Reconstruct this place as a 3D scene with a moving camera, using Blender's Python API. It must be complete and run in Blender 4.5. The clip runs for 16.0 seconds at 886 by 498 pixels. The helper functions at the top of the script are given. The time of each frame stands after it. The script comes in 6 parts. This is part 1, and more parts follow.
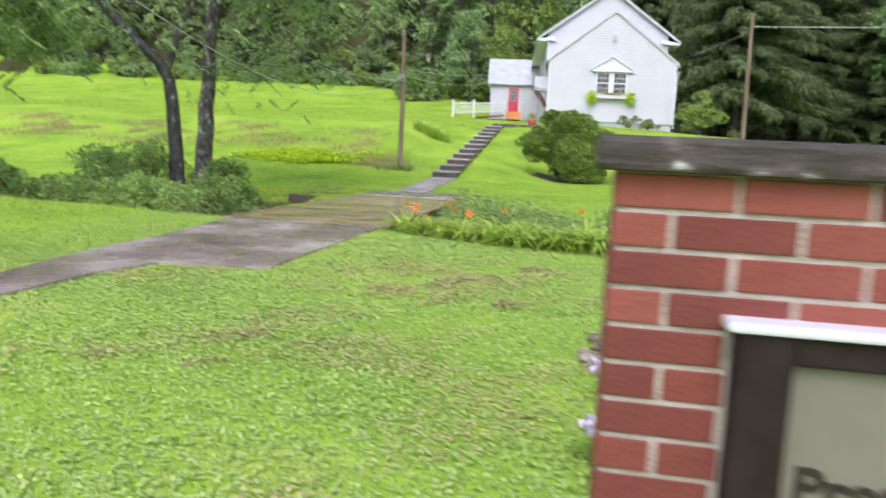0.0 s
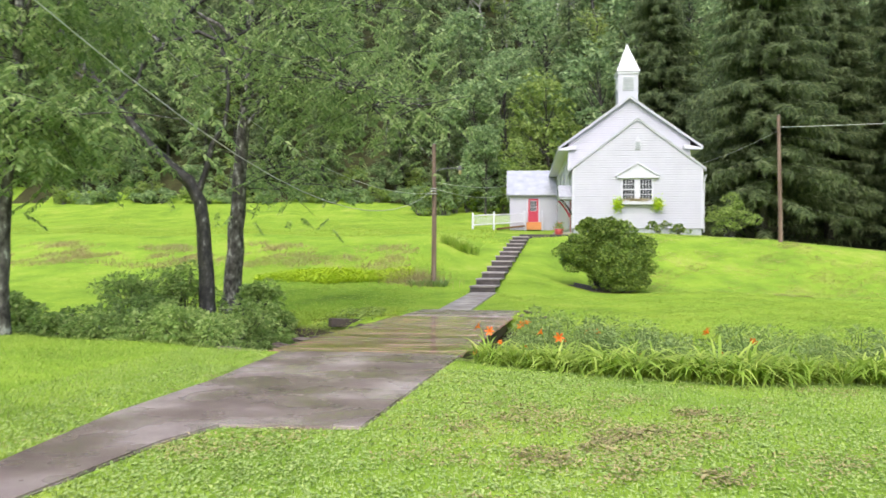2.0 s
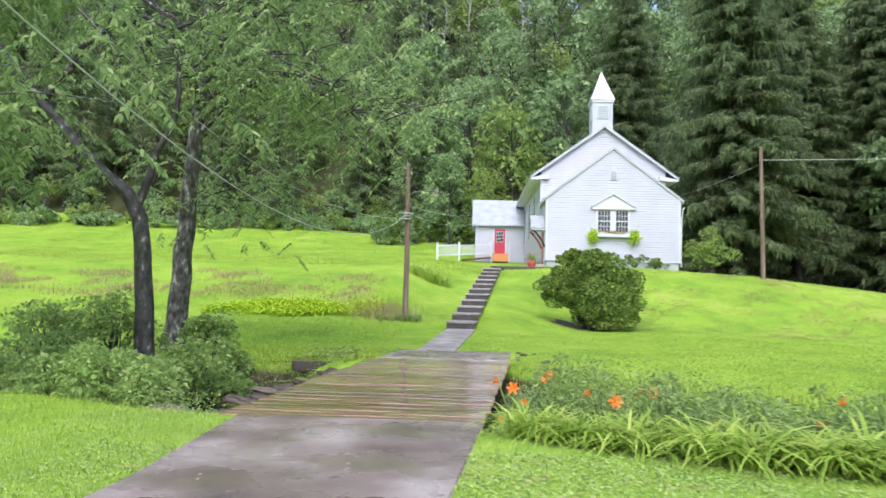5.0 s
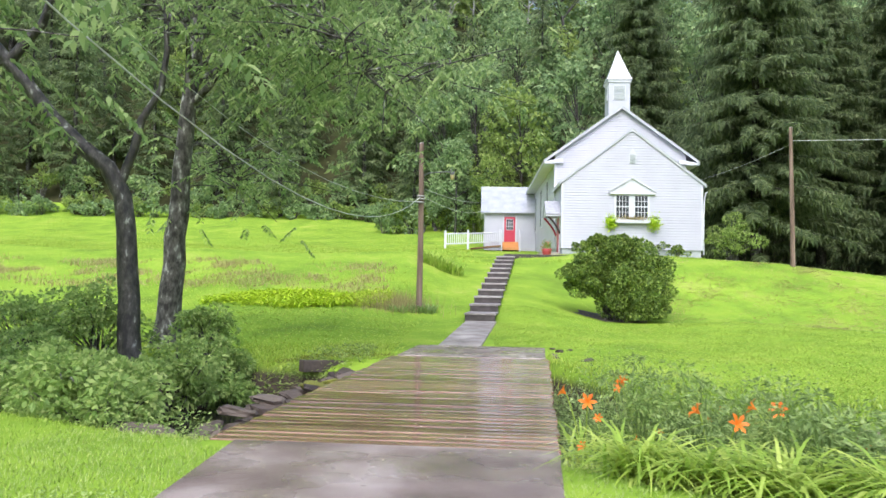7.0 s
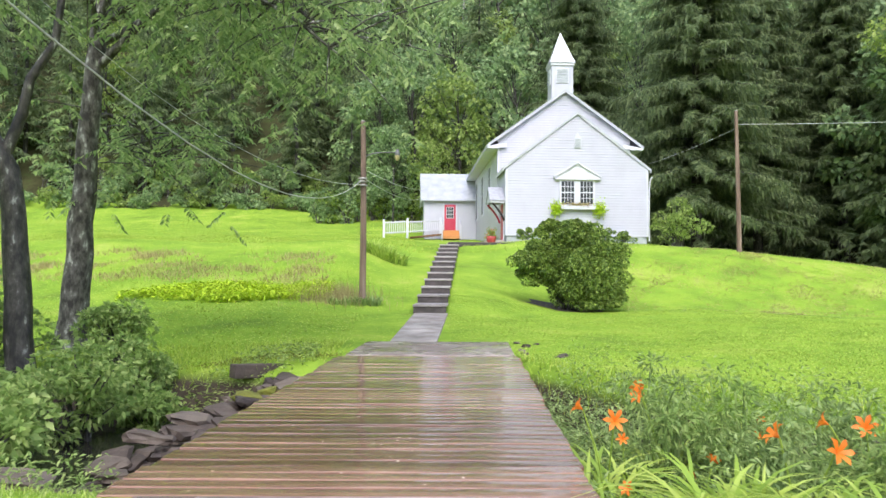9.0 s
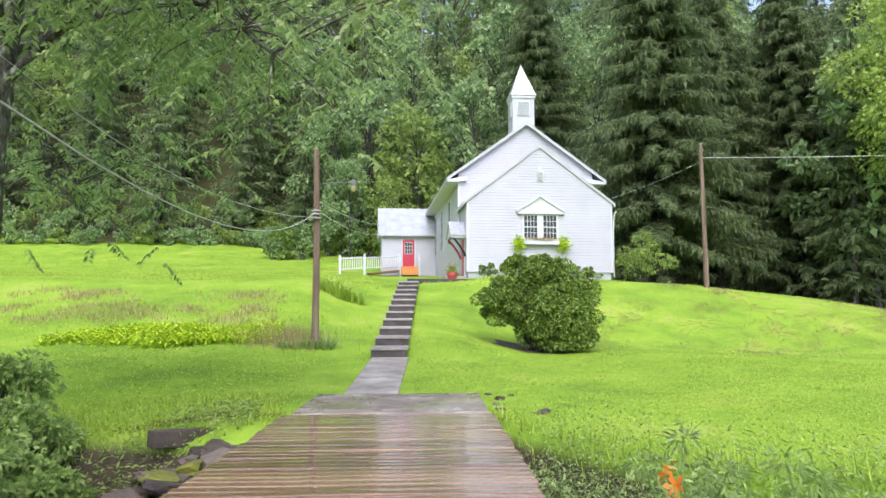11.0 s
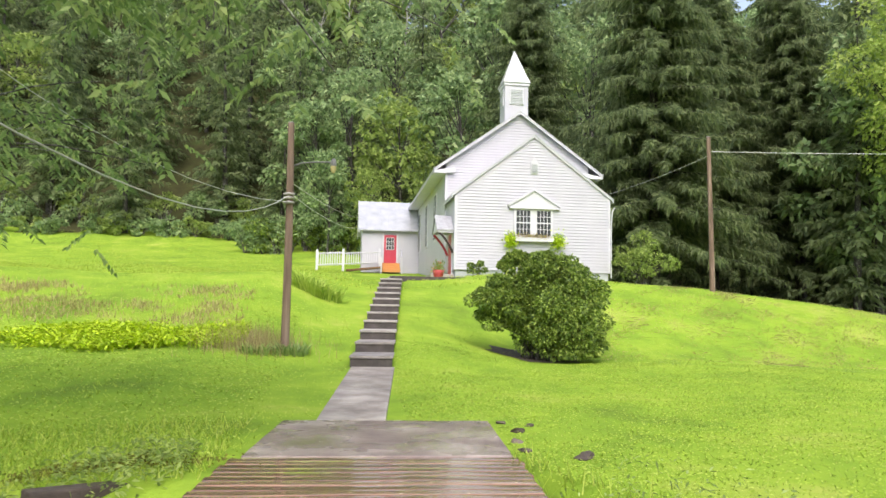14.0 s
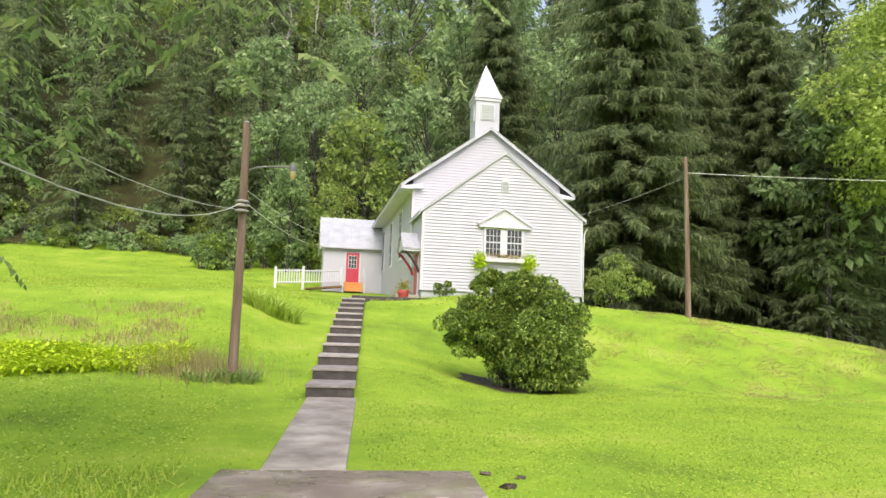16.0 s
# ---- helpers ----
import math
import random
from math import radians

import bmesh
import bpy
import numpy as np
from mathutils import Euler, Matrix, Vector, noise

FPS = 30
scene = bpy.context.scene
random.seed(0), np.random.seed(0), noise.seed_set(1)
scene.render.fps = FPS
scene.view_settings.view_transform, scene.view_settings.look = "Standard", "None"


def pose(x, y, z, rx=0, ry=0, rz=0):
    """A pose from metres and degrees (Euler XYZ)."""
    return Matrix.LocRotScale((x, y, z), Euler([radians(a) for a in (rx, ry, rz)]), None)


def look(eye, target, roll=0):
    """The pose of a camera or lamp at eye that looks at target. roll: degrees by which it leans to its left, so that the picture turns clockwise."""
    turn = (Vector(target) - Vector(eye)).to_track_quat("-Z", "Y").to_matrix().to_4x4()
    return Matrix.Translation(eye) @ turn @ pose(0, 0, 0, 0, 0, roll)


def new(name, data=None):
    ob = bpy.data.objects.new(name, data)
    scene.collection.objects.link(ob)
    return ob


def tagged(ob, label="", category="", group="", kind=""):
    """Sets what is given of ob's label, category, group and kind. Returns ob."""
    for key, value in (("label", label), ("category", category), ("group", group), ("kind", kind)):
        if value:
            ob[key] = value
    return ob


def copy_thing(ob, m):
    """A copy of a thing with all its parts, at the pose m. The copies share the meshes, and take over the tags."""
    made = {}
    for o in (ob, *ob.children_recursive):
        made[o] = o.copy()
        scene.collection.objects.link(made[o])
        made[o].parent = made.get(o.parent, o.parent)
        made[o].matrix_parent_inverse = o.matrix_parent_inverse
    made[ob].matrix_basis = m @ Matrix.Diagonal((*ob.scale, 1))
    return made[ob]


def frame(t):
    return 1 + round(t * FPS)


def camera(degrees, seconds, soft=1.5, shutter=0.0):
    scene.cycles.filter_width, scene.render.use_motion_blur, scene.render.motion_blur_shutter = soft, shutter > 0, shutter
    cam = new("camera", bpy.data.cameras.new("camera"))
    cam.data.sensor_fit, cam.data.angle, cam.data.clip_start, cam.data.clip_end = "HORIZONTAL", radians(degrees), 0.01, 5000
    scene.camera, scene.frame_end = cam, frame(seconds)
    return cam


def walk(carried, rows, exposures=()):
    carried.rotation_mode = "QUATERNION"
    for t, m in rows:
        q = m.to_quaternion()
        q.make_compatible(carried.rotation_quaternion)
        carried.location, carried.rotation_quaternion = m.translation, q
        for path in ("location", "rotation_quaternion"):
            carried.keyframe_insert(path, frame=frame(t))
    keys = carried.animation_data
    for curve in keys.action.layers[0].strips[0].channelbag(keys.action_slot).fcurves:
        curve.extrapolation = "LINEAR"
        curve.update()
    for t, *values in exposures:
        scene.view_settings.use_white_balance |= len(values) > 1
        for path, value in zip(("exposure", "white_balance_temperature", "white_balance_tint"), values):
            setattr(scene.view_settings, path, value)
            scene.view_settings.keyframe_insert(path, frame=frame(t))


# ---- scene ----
cam = camera(61.5, 16.0, shutter=0.5)
PATH = [
    (0, (-2.12, -0.78, 1.396), (-2.283, 1.196, 1.136), 2.7),
    (0.5, (-2.462, -0.415, 1.373), (-2.761, 1.554, 1.188), 1.9),
    (1, (-2.783, 0.011, 1.378), (-3.078, 1.987, 1.288), 0.5),
    (1.5, (-3.052, 0.467, 1.418), (-3.333, 2.447, 1.418), 1.0),
    (2, (-3.407, 0.919, 1.424), (-3.607, 2.909, 1.464), 0.4),
    (2.5, (-3.672, 1.288, 1.442), (-3.765, 3.285, 1.473), 0.4),
    (3, (-3.882, 1.765, 1.485), (-3.94, 3.764, 1.532), 0.9),
    (3.5, (-4.085, 2.23, 1.467), (-4.114, 4.228, 1.546), 1.0),
    (4, (-4.201, 2.759, 1.466), (-4.204, 4.757, 1.563), 1.4),
    (4.5, (-4.308, 3.276, 1.477), (-4.342, 5.272, 1.584), 1.7),
    (5, (-4.459, 3.794, 1.464), (-4.536, 5.789, 1.59), 1.4),
    (5.2, (-4.514, 3.976, 1.462), (-4.614, 5.97, 1.58), 1.3),
    (7.3, (-5.181, 6.258, 1.403), (-5.251, 8.255, 1.503), 1.1),
    (7.5, (-5.256, 6.448, 1.38), (-5.29, 8.445, 1.483), 0.7),
    (8, (-5.365, 6.934, 1.388), (-5.303, 8.931, 1.477), 0.0),
    (8.2, (-5.396, 7.16, 1.369), (-5.324, 9.158, 1.445), 0.0),
    (10.3, (-5.564, 8.998, 1.478), (-5.402, 10.989, 1.577), 0.9),
    (10.5, (-5.559, 9.221, 1.499), (-5.372, 11.208, 1.625), 0.5),
    (11, (-5.496, 9.669, 1.503), (-5.287, 11.65, 1.677), -0.0),
    (11.5, (-5.481, 10.182, 1.563), (-5.29, 12.163, 1.762), 0.7),
    (12, (-5.579, 10.746, 1.585), (-5.388, 12.727, 1.789), 0.9),
    (12.5, (-5.5, 11.224, 1.564), (-5.308, 13.205, 1.767), 0.8),
    (13, (-5.502, 11.69, 1.6), (-5.295, 13.67, 1.795), 0.9),
    (13.5, (-5.557, 12.266, 1.621), (-5.33, 14.244, 1.811), 0.8),
    (14, (-5.541, 12.735, 1.604), (-5.275, 14.709, 1.775), 1.0),
    (14.5, (-5.574, 13.258, 1.638), (-5.292, 15.231, 1.8), 1.2),
    (15, (-5.575, 13.721, 1.646), (-5.257, 15.687, 1.829), 1.4),
    (15.5, (-5.49, 14.141, 1.665), (-5.143, 16.099, 1.878), 1.7),
    (16, (-5.477, 14.585, 1.672), (-5.113, 16.538, 1.902), 1.9),
]
LIGHT = [(0.0, 1.0, 5850, 13), (1.0, 0.92, 6500, 14), (2.0, 1.04, 6100, 14), (3.0, 1.03, 5700, 13), (5.0, 1.08, 5650, 13), (8.0, 1.14, 5850, 13), (11.0, 1.13, 5850, 13), (14.0, 1.1, 6450, 13), (16.0, 1.08, 6650, 13)]
walk(cam, [(t, look(eye, target, roll)) for t, eye, target, roll in PATH], LIGHT)

# ---- world, sun, exposure ----
world = bpy.data.worlds.new("overcast_sky")
scene.world = world
world.use_nodes = True
wn, wl = world.node_tree.nodes, world.node_tree.links
wn.clear()
sky = wn.new("ShaderNodeTexSky")
sky.sky_type, sky.sun_disc = "NISHITA", False
sky.sun_elevation, sky.sun_rotation = radians(51), radians(188)
sky.dust_density, sky.air_density, sky.ozone_density = 4.0, 1.2, 1.0
hs = wn.new("ShaderNodeHueSaturation")
hs.inputs["Saturation"].default_value = 0.75
bg = wn.new("ShaderNodeBackground")
bg.inputs["Strength"].default_value = 0.15
wo = wn.new("ShaderNodeOutputWorld")
wl.new(sky.outputs["Color"], hs.inputs["Color"])
wl.new(hs.outputs["Color"], bg.inputs["Color"])
wl.new(bg.outputs["Background"], wo.inputs["Surface"])
sun_data = bpy.data.lights.new("sun", "SUN")
sun_data.energy, sun_data.angle, sun_data.color = 0.5, radians(40), (1.0, 0.97, 0.9)
sun = new("sun", sun_data)
sun.matrix_world = look((-8, -40, 75), (0, 20, 0))

RNG = np.random.default_rng(7)


# ---- materials ----
def material(name, colors, scale=4.0, rough=0.8, metal=0.0, bump=0.2, bump_scale=40.0, detail=6.0, island=0.0, objrand=0.0,
             trans=None, stretch=(1, 1, 1), spec=0.5, rough_var=0.0, coat=0.0):
    """colors: list of (position, rgb) along a noise of two scales."""
    m = bpy.data.materials.new(name)
    m.use_nodes = True
    n, k = m.node_tree.nodes, m.node_tree.links
    b = n["Principled BSDF"]
    out = n["Material Output"]
    co = n.new("ShaderNodeTexCoord")
    mp = n.new("ShaderNodeMapping")
    mp.inputs["Scale"].default_value = stretch
    k.new(co.outputs["Object"], mp.inputs["Vector"])
    n1 = n.new("ShaderNodeTexNoise")
    n1.inputs["Scale"].default_value, n1.inputs["Detail"].default_value, n1.inputs["Roughness"].default_value = scale, detail, 0.62
    k.new(mp.outputs["Vector"], n1.inputs["Vector"])
    fac = n1.outputs["Fac"]
    if island or objrand:
        src = n.new("ShaderNodeNewGeometry").outputs["Random Per Island"] if island else n.new("ShaderNodeObjectInfo").outputs["Random"]
        mx = n.new("ShaderNodeMix")
        mx.data_type = "FLOAT"
        mx.inputs["Factor"].default_value = island or objrand
        k.new(fac, mx.inputs["A"])
        k.new(src, mx.inputs["B"])
        fac = mx.outputs["Result"]
    ramp = n.new("ShaderNodeValToRGB")
    el = ramp.color_ramp.elements
    while len(el) < len(colors):
        el.new(0.5)
    for e, (p, c) in zip(el, colors):
        e.position, e.color = p, (*c, 1)
    k.new(fac, ramp.inputs["Fac"])
    k.new(ramp.outputs["Color"], b.inputs["Base Color"])
    b.inputs["Roughness"].default_value = rough
    b.inputs["Metallic"].default_value = metal
    b.inputs["Specular IOR Level"].default_value = spec
    b.inputs["Coat Weight"].default_value = coat
    b.inputs["Coat Roughness"].default_value = 0.08
    if rough_var:
        n3 = n.new("ShaderNodeTexNoise")
        n3.inputs["Scale"].default_value, n3.inputs["Detail"].default_value = 1.3, 4
        k.new(co.outputs["Object"], n3.inputs["Vector"])
        mr = n.new("ShaderNodeMapRange")
        mr.inputs["From Min"].default_value, mr.inputs["From Max"].default_value = 0.35, 0.65
        mr.inputs["To Min"].default_value, mr.inputs["To Max"].default_value = max(0.03, rough - rough_var), rough + rough_var
        k.new(n3.outputs["Fac"], mr.inputs["Value"])
        k.new(mr.outputs["Result"], b.inputs["Roughness"])
    if bump:
        n2 = n.new("ShaderNodeTexNoise")
        n2.inputs["Scale"].default_value, n2.inputs["Detail"].default_value = bump_scale, 5
        k.new(mp.outputs["Vector"], n2.inputs["Vector"])
        bp = n.new("ShaderNodeBump")
        bp.inputs["Strength"].default_value, bp.inputs["Distance"].default_value = bump, 0.02
        k.new(n2.outputs["Fac"], bp.inputs["Height"])
        k.new(bp.outputs["Normal"], b.inputs["Normal"])
    if trans:
        t = n.new("ShaderNodeBsdfTranslucent")
        k.new(ramp.outputs["Color"], t.inputs["Color"])
        ms = n.new("ShaderNodeMixShader")
        ms.inputs["Fac"].default_value = trans
        k.new(b.outputs["BSDF"], ms.inputs[1])
        k.new(t.outputs["BSDF"], ms.inputs[2])
        k.new(ms.outputs["Shader"], out.inputs["Surface"])
    return m


def leafy(name, dark, mid, light, trans=0.3, rough=0.5):
    return material(name, [(0.15, dark), (0.5, mid), (0.85, light)], scale=0.5, rough=rough, bump=0, island=0.65, trans=trans, spec=0.35)


M_GROUND = material("lawn_soil", [(0.3, (0.13, 0.2, 0.028)), (0.44, (0.2, 0.32, 0.033)), (0.56, (0.26, 0.38, 0.04)), (0.7, (0.38, 0.42, 0.09))],
                    scale=0.35, rough=0.95, bump=1.0, bump_scale=24, detail=14, spec=0.05)
_n, _k = M_GROUND.node_tree.nodes, M_GROUND.node_tree.links
_co = _n.new("ShaderNodeTexCoord")
_xyz = _n.new("ShaderNodeSeparateXYZ")
_k.new(_co.outputs["Object"], _xyz.inputs["Vector"])
_mr = _n.new("ShaderNodeMapRange")
_mr.inputs["From Min"].default_value, _mr.inputs["From Max"].default_value = -0.2, -0.36
_k.new(_xyz.outputs["Z"], _mr.inputs["Value"])
_soil = _n.new("ShaderNodeRGB")
_soil.outputs[0].default_value = (0.07, 0.055, 0.04, 1)
_mix = _n.new("ShaderNodeMix")
_mix.data_type = "RGBA"
_k.new(_mr.outputs["Result"], _mix.inputs["Factor"])
_ramp = [q for q in _n if q.type == "VALTORGB"][0]
_k.new(_ramp.outputs["Color"], _mix.inputs["A"])
_k.new(_soil.outputs[0], _mix.inputs["B"])
_k.new(_mix.outputs["Result"], _n["Principled BSDF"].inputs["Base Color"])
_nz = [q for q in _n if q.type == "TEX_NOISE"][0]
_nz.inputs["Roughness"].default_value = 0.7
M_WOODFLOOR = material("woodland_floor", [(0.3, (0.03, 0.032, 0.014)), (0.55, (0.06, 0.06, 0.025)), (0.75, (0.06, 0.09, 0.025))], scale=0.8, rough=0.95, bump=1.0, bump_scale=8, spec=0.05)
M_GRASS = leafy("grass_blade", (0.17, 0.26, 0.03), (0.3, 0.43, 0.045), (0.48, 0.54, 0.13), trans=0.25)
M_MEADOW = leafy("meadow_blade", (0.24, 0.36, 0.035), (0.4, 0.53, 0.055), (0.58, 0.62, 0.14), trans=0.45)
M_CLOVER = leafy("clover_leaf", (0.23, 0.34, 0.08), (0.33, 0.44, 0.115), (0.43, 0.51, 0.16), trans=0.12)
M_HERB = leafy("meadow_herb_leaf", (0.28, 0.4, 0.035), (0.38, 0.51, 0.05), (0.5, 0.58, 0.12), trans=0.3)
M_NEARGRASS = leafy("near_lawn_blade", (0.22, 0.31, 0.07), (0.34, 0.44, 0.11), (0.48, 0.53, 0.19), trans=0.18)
M_DRYGRASS = leafy("dry_grass", (0.24, 0.2, 0.08), (0.45, 0.38, 0.16), (0.58, 0.47, 0.26), trans=0.4)
M_THATCH = leafy("lawn_thatch", (0.32, 0.26, 0.1), (0.45, 0.37, 0.16), (0.54, 0.45, 0.23), trans=0.08)
M_YELLOWWEED = leafy("yellow_green_weed", (0.34, 0.49, 0.015), (0.48, 0.64, 0.02), (0.6, 0.72, 0.03), trans=0.25)
M_CONIFER = leafy("spruce_needles", (0.115, 0.16, 0.075), (0.195, 0.25, 0.11), (0.3, 0.355, 0.165), trans=0.62, rough=0.7)
M_LEAF_A = leafy("broadleaf_green", (0.14, 0.215, 0.095), (0.28, 0.4, 0.17), (0.48, 0.58, 0.27), trans=0.48)
M_LEAF_B = leafy("broadleaf_bright", (0.18, 0.26, 0.06), (0.31, 0.41, 0.1), (0.46, 0.54, 0.17), trans=0.5)
M_LEAF_Y = leafy("broadleaf_yellow_green", (0.26, 0.36, 0.07), (0.42, 0.54, 0.12), (0.58, 0.66, 0.2), trans=0.5)
M_LEAF_N = leafy("walnut_leaf", (0.16, 0.25, 0.085), (0.3, 0.41, 0.145), (0.5, 0.58, 0.25), trans=0.6)
M_BUSH = leafy("bush_leaf", (0.055, 0.1, 0.02), (0.18, 0.275, 0.045), (0.46, 0.56, 0.12), trans=0.3, rough=0.4)
M_SHRUB = leafy("shrub_leaf", (0.2, 0.3, 0.075), (0.32, 0.45, 0.12), (0.54, 0.63, 0.22), trans=0.52)
M_CREEKWEED = leafy("creek_weed_leaf", (0.13, 0.2, 0.055), (0.26, 0.36, 0.11), (0.44, 0.54, 0.2), trans=0.35)
M_LILYLEAF = leafy("daylily_leaf", (0.2, 0.32, 0.05), (0.4, 0.54, 0.075), (0.6, 0.68, 0.16), trans=0.42)
M_ORANGE = material("orange_petal", [(0.3, (0.85, 0.16, 0.01)), (0.7, (0.95, 0.28, 0.02))], rough=0.5, bump=0, trans=0.3)
M_LILAC = material("lilac_petal", [(0.3, (0.65, 0.52, 0.74)), (0.7, (0.82, 0.76, 0.86))], rough=0.5, bump=0, trans=0.35)
M_BARK = material("grey_bark", [(0.4, (0.03, 0.026, 0.022)), (0.5, (0.095, 0.087, 0.075)), (0.58, (0.14, 0.13, 0.115)), (0.66, (0.42, 0.42, 0.37))], scale=8, rough=0.9, bump=1.0, bump_scale=22, stretch=(1, 1, 0.45))
M_BARK_WET = material("wet_dark_bark", [(0.4, (0.014, 0.012, 0.01)), (0.52, (0.05, 0.043, 0.036)), (0.6, (0.085, 0.078, 0.066)), (0.67, (0.34, 0.34, 0.3))], scale=8, rough=0.6, bump=1.0, bump_scale=22, stretch=(1, 1, 0.45))
M_DEADWOOD = material("bare_grey_wood", [(0.3, (0.2, 0.19, 0.17)), (0.7, (0.4, 0.38, 0.35))], rough=0.9)
M_POLE = material("weathered_pole", [(0.3, (0.09, 0.055, 0.04)), (0.55, (0.2, 0.135, 0.1)), (0.8, (0.34, 0.27, 0.22))], scale=6, rough=0.85, bump=0.6, bump_scale=25, stretch=(1, 1, 0.06))
M_DECK = material("wet_deck_board", [(0.25, (0.07, 0.034, 0.021)), (0.5, (0.2, 0.102, 0.063)), (0.75, (0.39, 0.235, 0.15))], scale=3, rough=0.16, rough_var=0.1, bump=0.3, bump_scale=22,
                  stretch=(0.25, 4, 1), objrand=0.28, coat=1.0)
M_DECKSIDE = material("deck_beam", [(0.3, (0.05, 0.033, 0.02)), (0.7, (0.12, 0.085, 0.055))], scale=4, rough=0.6, stretch=(0.3, 0.3, 3))
M_CONC = material("wet_concrete", [(0.3, (0.11, 0.078, 0.068)), (0.5, (0.23, 0.175, 0.155)), (0.68, (0.42, 0.35, 0.325))], scale=0.9, rough=0.27, rough_var=0.14, bump=0.3, bump_scale=90, detail=10)
M_CONC2 = material("damp_concrete", [(0.3, (0.17, 0.145, 0.125)), (0.5, (0.31, 0.27, 0.235)), (0.72, (0.5, 0.45, 0.4))], scale=1.6, rough=0.65, rough_var=0.15, bump=0.35, bump_scale=70, detail=10)
M_STEP = material("weathered_step", [(0.28, (0.18, 0.155, 0.145)), (0.5, (0.33, 0.3, 0.28)), (0.75, (0.48, 0.44, 0.41))], scale=3, rough=0.65, bump=0.5, bump_scale=40, objrand=0.3)
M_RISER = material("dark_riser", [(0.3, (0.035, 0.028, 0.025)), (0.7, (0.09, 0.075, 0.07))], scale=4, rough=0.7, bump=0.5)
M_STONE = material("creek_stone", [(0.25, (0.035, 0.025, 0.02)), (0.5, (0.085, 0.064, 0.05)), (0.8, (0.19, 0.15, 0.115))], scale=6, rough=0.72, bump=0.8, bump_scale=14, objrand=0.4)
M_MOSS = material("moss", [(0.3, (0.09, 0.1, 0.012)), (0.7, (0.24, 0.24, 0.03))], scale=9, rough=0.95, bump=1.0, bump_scale=60)
M_SIDING = material("white_siding", [(0.3, (0.44, 0.435, 0.49)), (0.7, (0.5, 0.495, 0.55))], scale=0.7, rough=0.45, bump=0.05)
M_WHITE = material("white_paint", [(0.3, (0.54, 0.535, 0.59)), (0.7, (0.61, 0.605, 0.65))], scale=2, rough=0.45, bump=0.06)
M_METALROOF = material("white_metal_roof", [(0.3, (0.38, 0.39, 0.42)), (0.7, (0.54, 0.545, 0.57))], scale=1.5, rough=0.3, bump=0.05, metal=0.2)
M_SHINGLE = material("grey_roof", [(0.3, (0.3, 0.3, 0.33)), (0.7, (0.45, 0.45, 0.48))], scale=5, rough=0.8)
M_FOUND = material("painted_block", [(0.3, (0.33, 0.35, 0.37)), (0.7, (0.48, 0.5, 0.52))], scale=3, rough=0.8)
M_RED = material("red_door_paint", [(0.3, (0.4, 0.026, 0.055)), (0.7, (0.54, 0.045, 0.085))], scale=3, rough=0.4, bump=0.05)
M_NEWWOOD = material("orange_wood", [(0.3, (0.5, 0.2, 0.05)), (0.7, (0.66, 0.31, 0.1))], scale=4, rough=0.6, stretch=(0.3, 3, 3))
M_GLASS = material("dark_window_glass", [(0.3, (0.012, 0.014, 0.018)), (0.7, (0.03, 0.035, 0.04))], scale=2, rough=0.06, bump=0)
# nave side panes: flat grey colour stands in for the glass's reflection
M_SIDEGLASS = material("matte_side_window_glass", [(0.3, (0.1, 0.105, 0.115)), (0.7, (0.17, 0.175, 0.19))], scale=2, rough=0.7, spec=0.08, bump=0)
M_BRACKET = material("dark_bracket_paint", [(0.3, (0.02, 0.012, 0.012)), (0.7, (0.05, 0.03, 0.03))], rough=0.6, bump=0.1)
M_BRICK = material("red_brick", [(0.2, (0.115, 0.026, 0.02)), (0.5, (0.18, 0.042, 0.03)), (0.8, (0.26, 0.074, 0.052))], scale=9, rough=0.85, bump=0.25, bump_scale=90, objrand=0.4)
M_MORTAR = material("mortar", [(0.3, (0.36, 0.31, 0.27)), (0.7, (0.5, 0.44, 0.4))], scale=20, rough=0.9, bump=0.5, bump_scale=120)
M_CAP = material("lichened_cap_stone", [(0.3, (0.018, 0.012, 0.011)), (0.56, (0.045, 0.032, 0.028)), (0.62, (0.12, 0.1, 0.09)), (0.67, (0.6, 0.6, 0.62))], scale=14, rough=0.7, bump=0.6, bump_scale=30, stretch=(0.5, 1, 1))
M_BRONZE = material("dark_bronze_frame", [(0.3, (0.012, 0.008, 0.007)), (0.7, (0.03, 0.02, 0.018))], scale=6, rough=0.7, spec=0.12, bump=0.1)
M_PANEL = material("notice_panel", [(0.3, (0.14, 0.122, 0.1)), (0.7, (0.2, 0.178, 0.15))], scale=1.5, rough=0.4, bump=0)
M_LETTER = material("brown_letter", [(0.3, (0.012, 0.007, 0.005)), (0.7, (0.025, 0.015, 0.01))], scale=10, rough=0.6, bump=0)
M_FENCE = material("stained_fence_wood", [(0.3, (0.13, 0.06, 0.025)), (0.7, (0.27, 0.14, 0.06))], scale=5, rough=0.65, bump=0.5, bump_scale=20, stretch=(2, 2, 0.15))
M_WIRE = material("wire", [(0.3, (0.45, 0.45, 0.43)), (0.7, (0.62, 0.62, 0.6))], scale=20, rough=0.6, bump=0)
M_GALV = material("galvanised_steel", [(0.3, (0.35, 0.35, 0.36)), (0.7, (0.5, 0.5, 0.5))], scale=8, rough=0.45, metal=0.7, bump=0.05)
M_LAMPMETAL = material("dull_lamp_metal", [(0.3, (0.1, 0.1, 0.1)), (0.7, (0.18, 0.18, 0.17))], scale=8, rough=0.6, bump=0.05)
M_LAMPGLASS = material("frosted_lamp_glass", [(0.3, (0.35, 0.28, 0.12)), (0.7, (0.45, 0.38, 0.2))], scale=4, rough=0.3, bump=0)
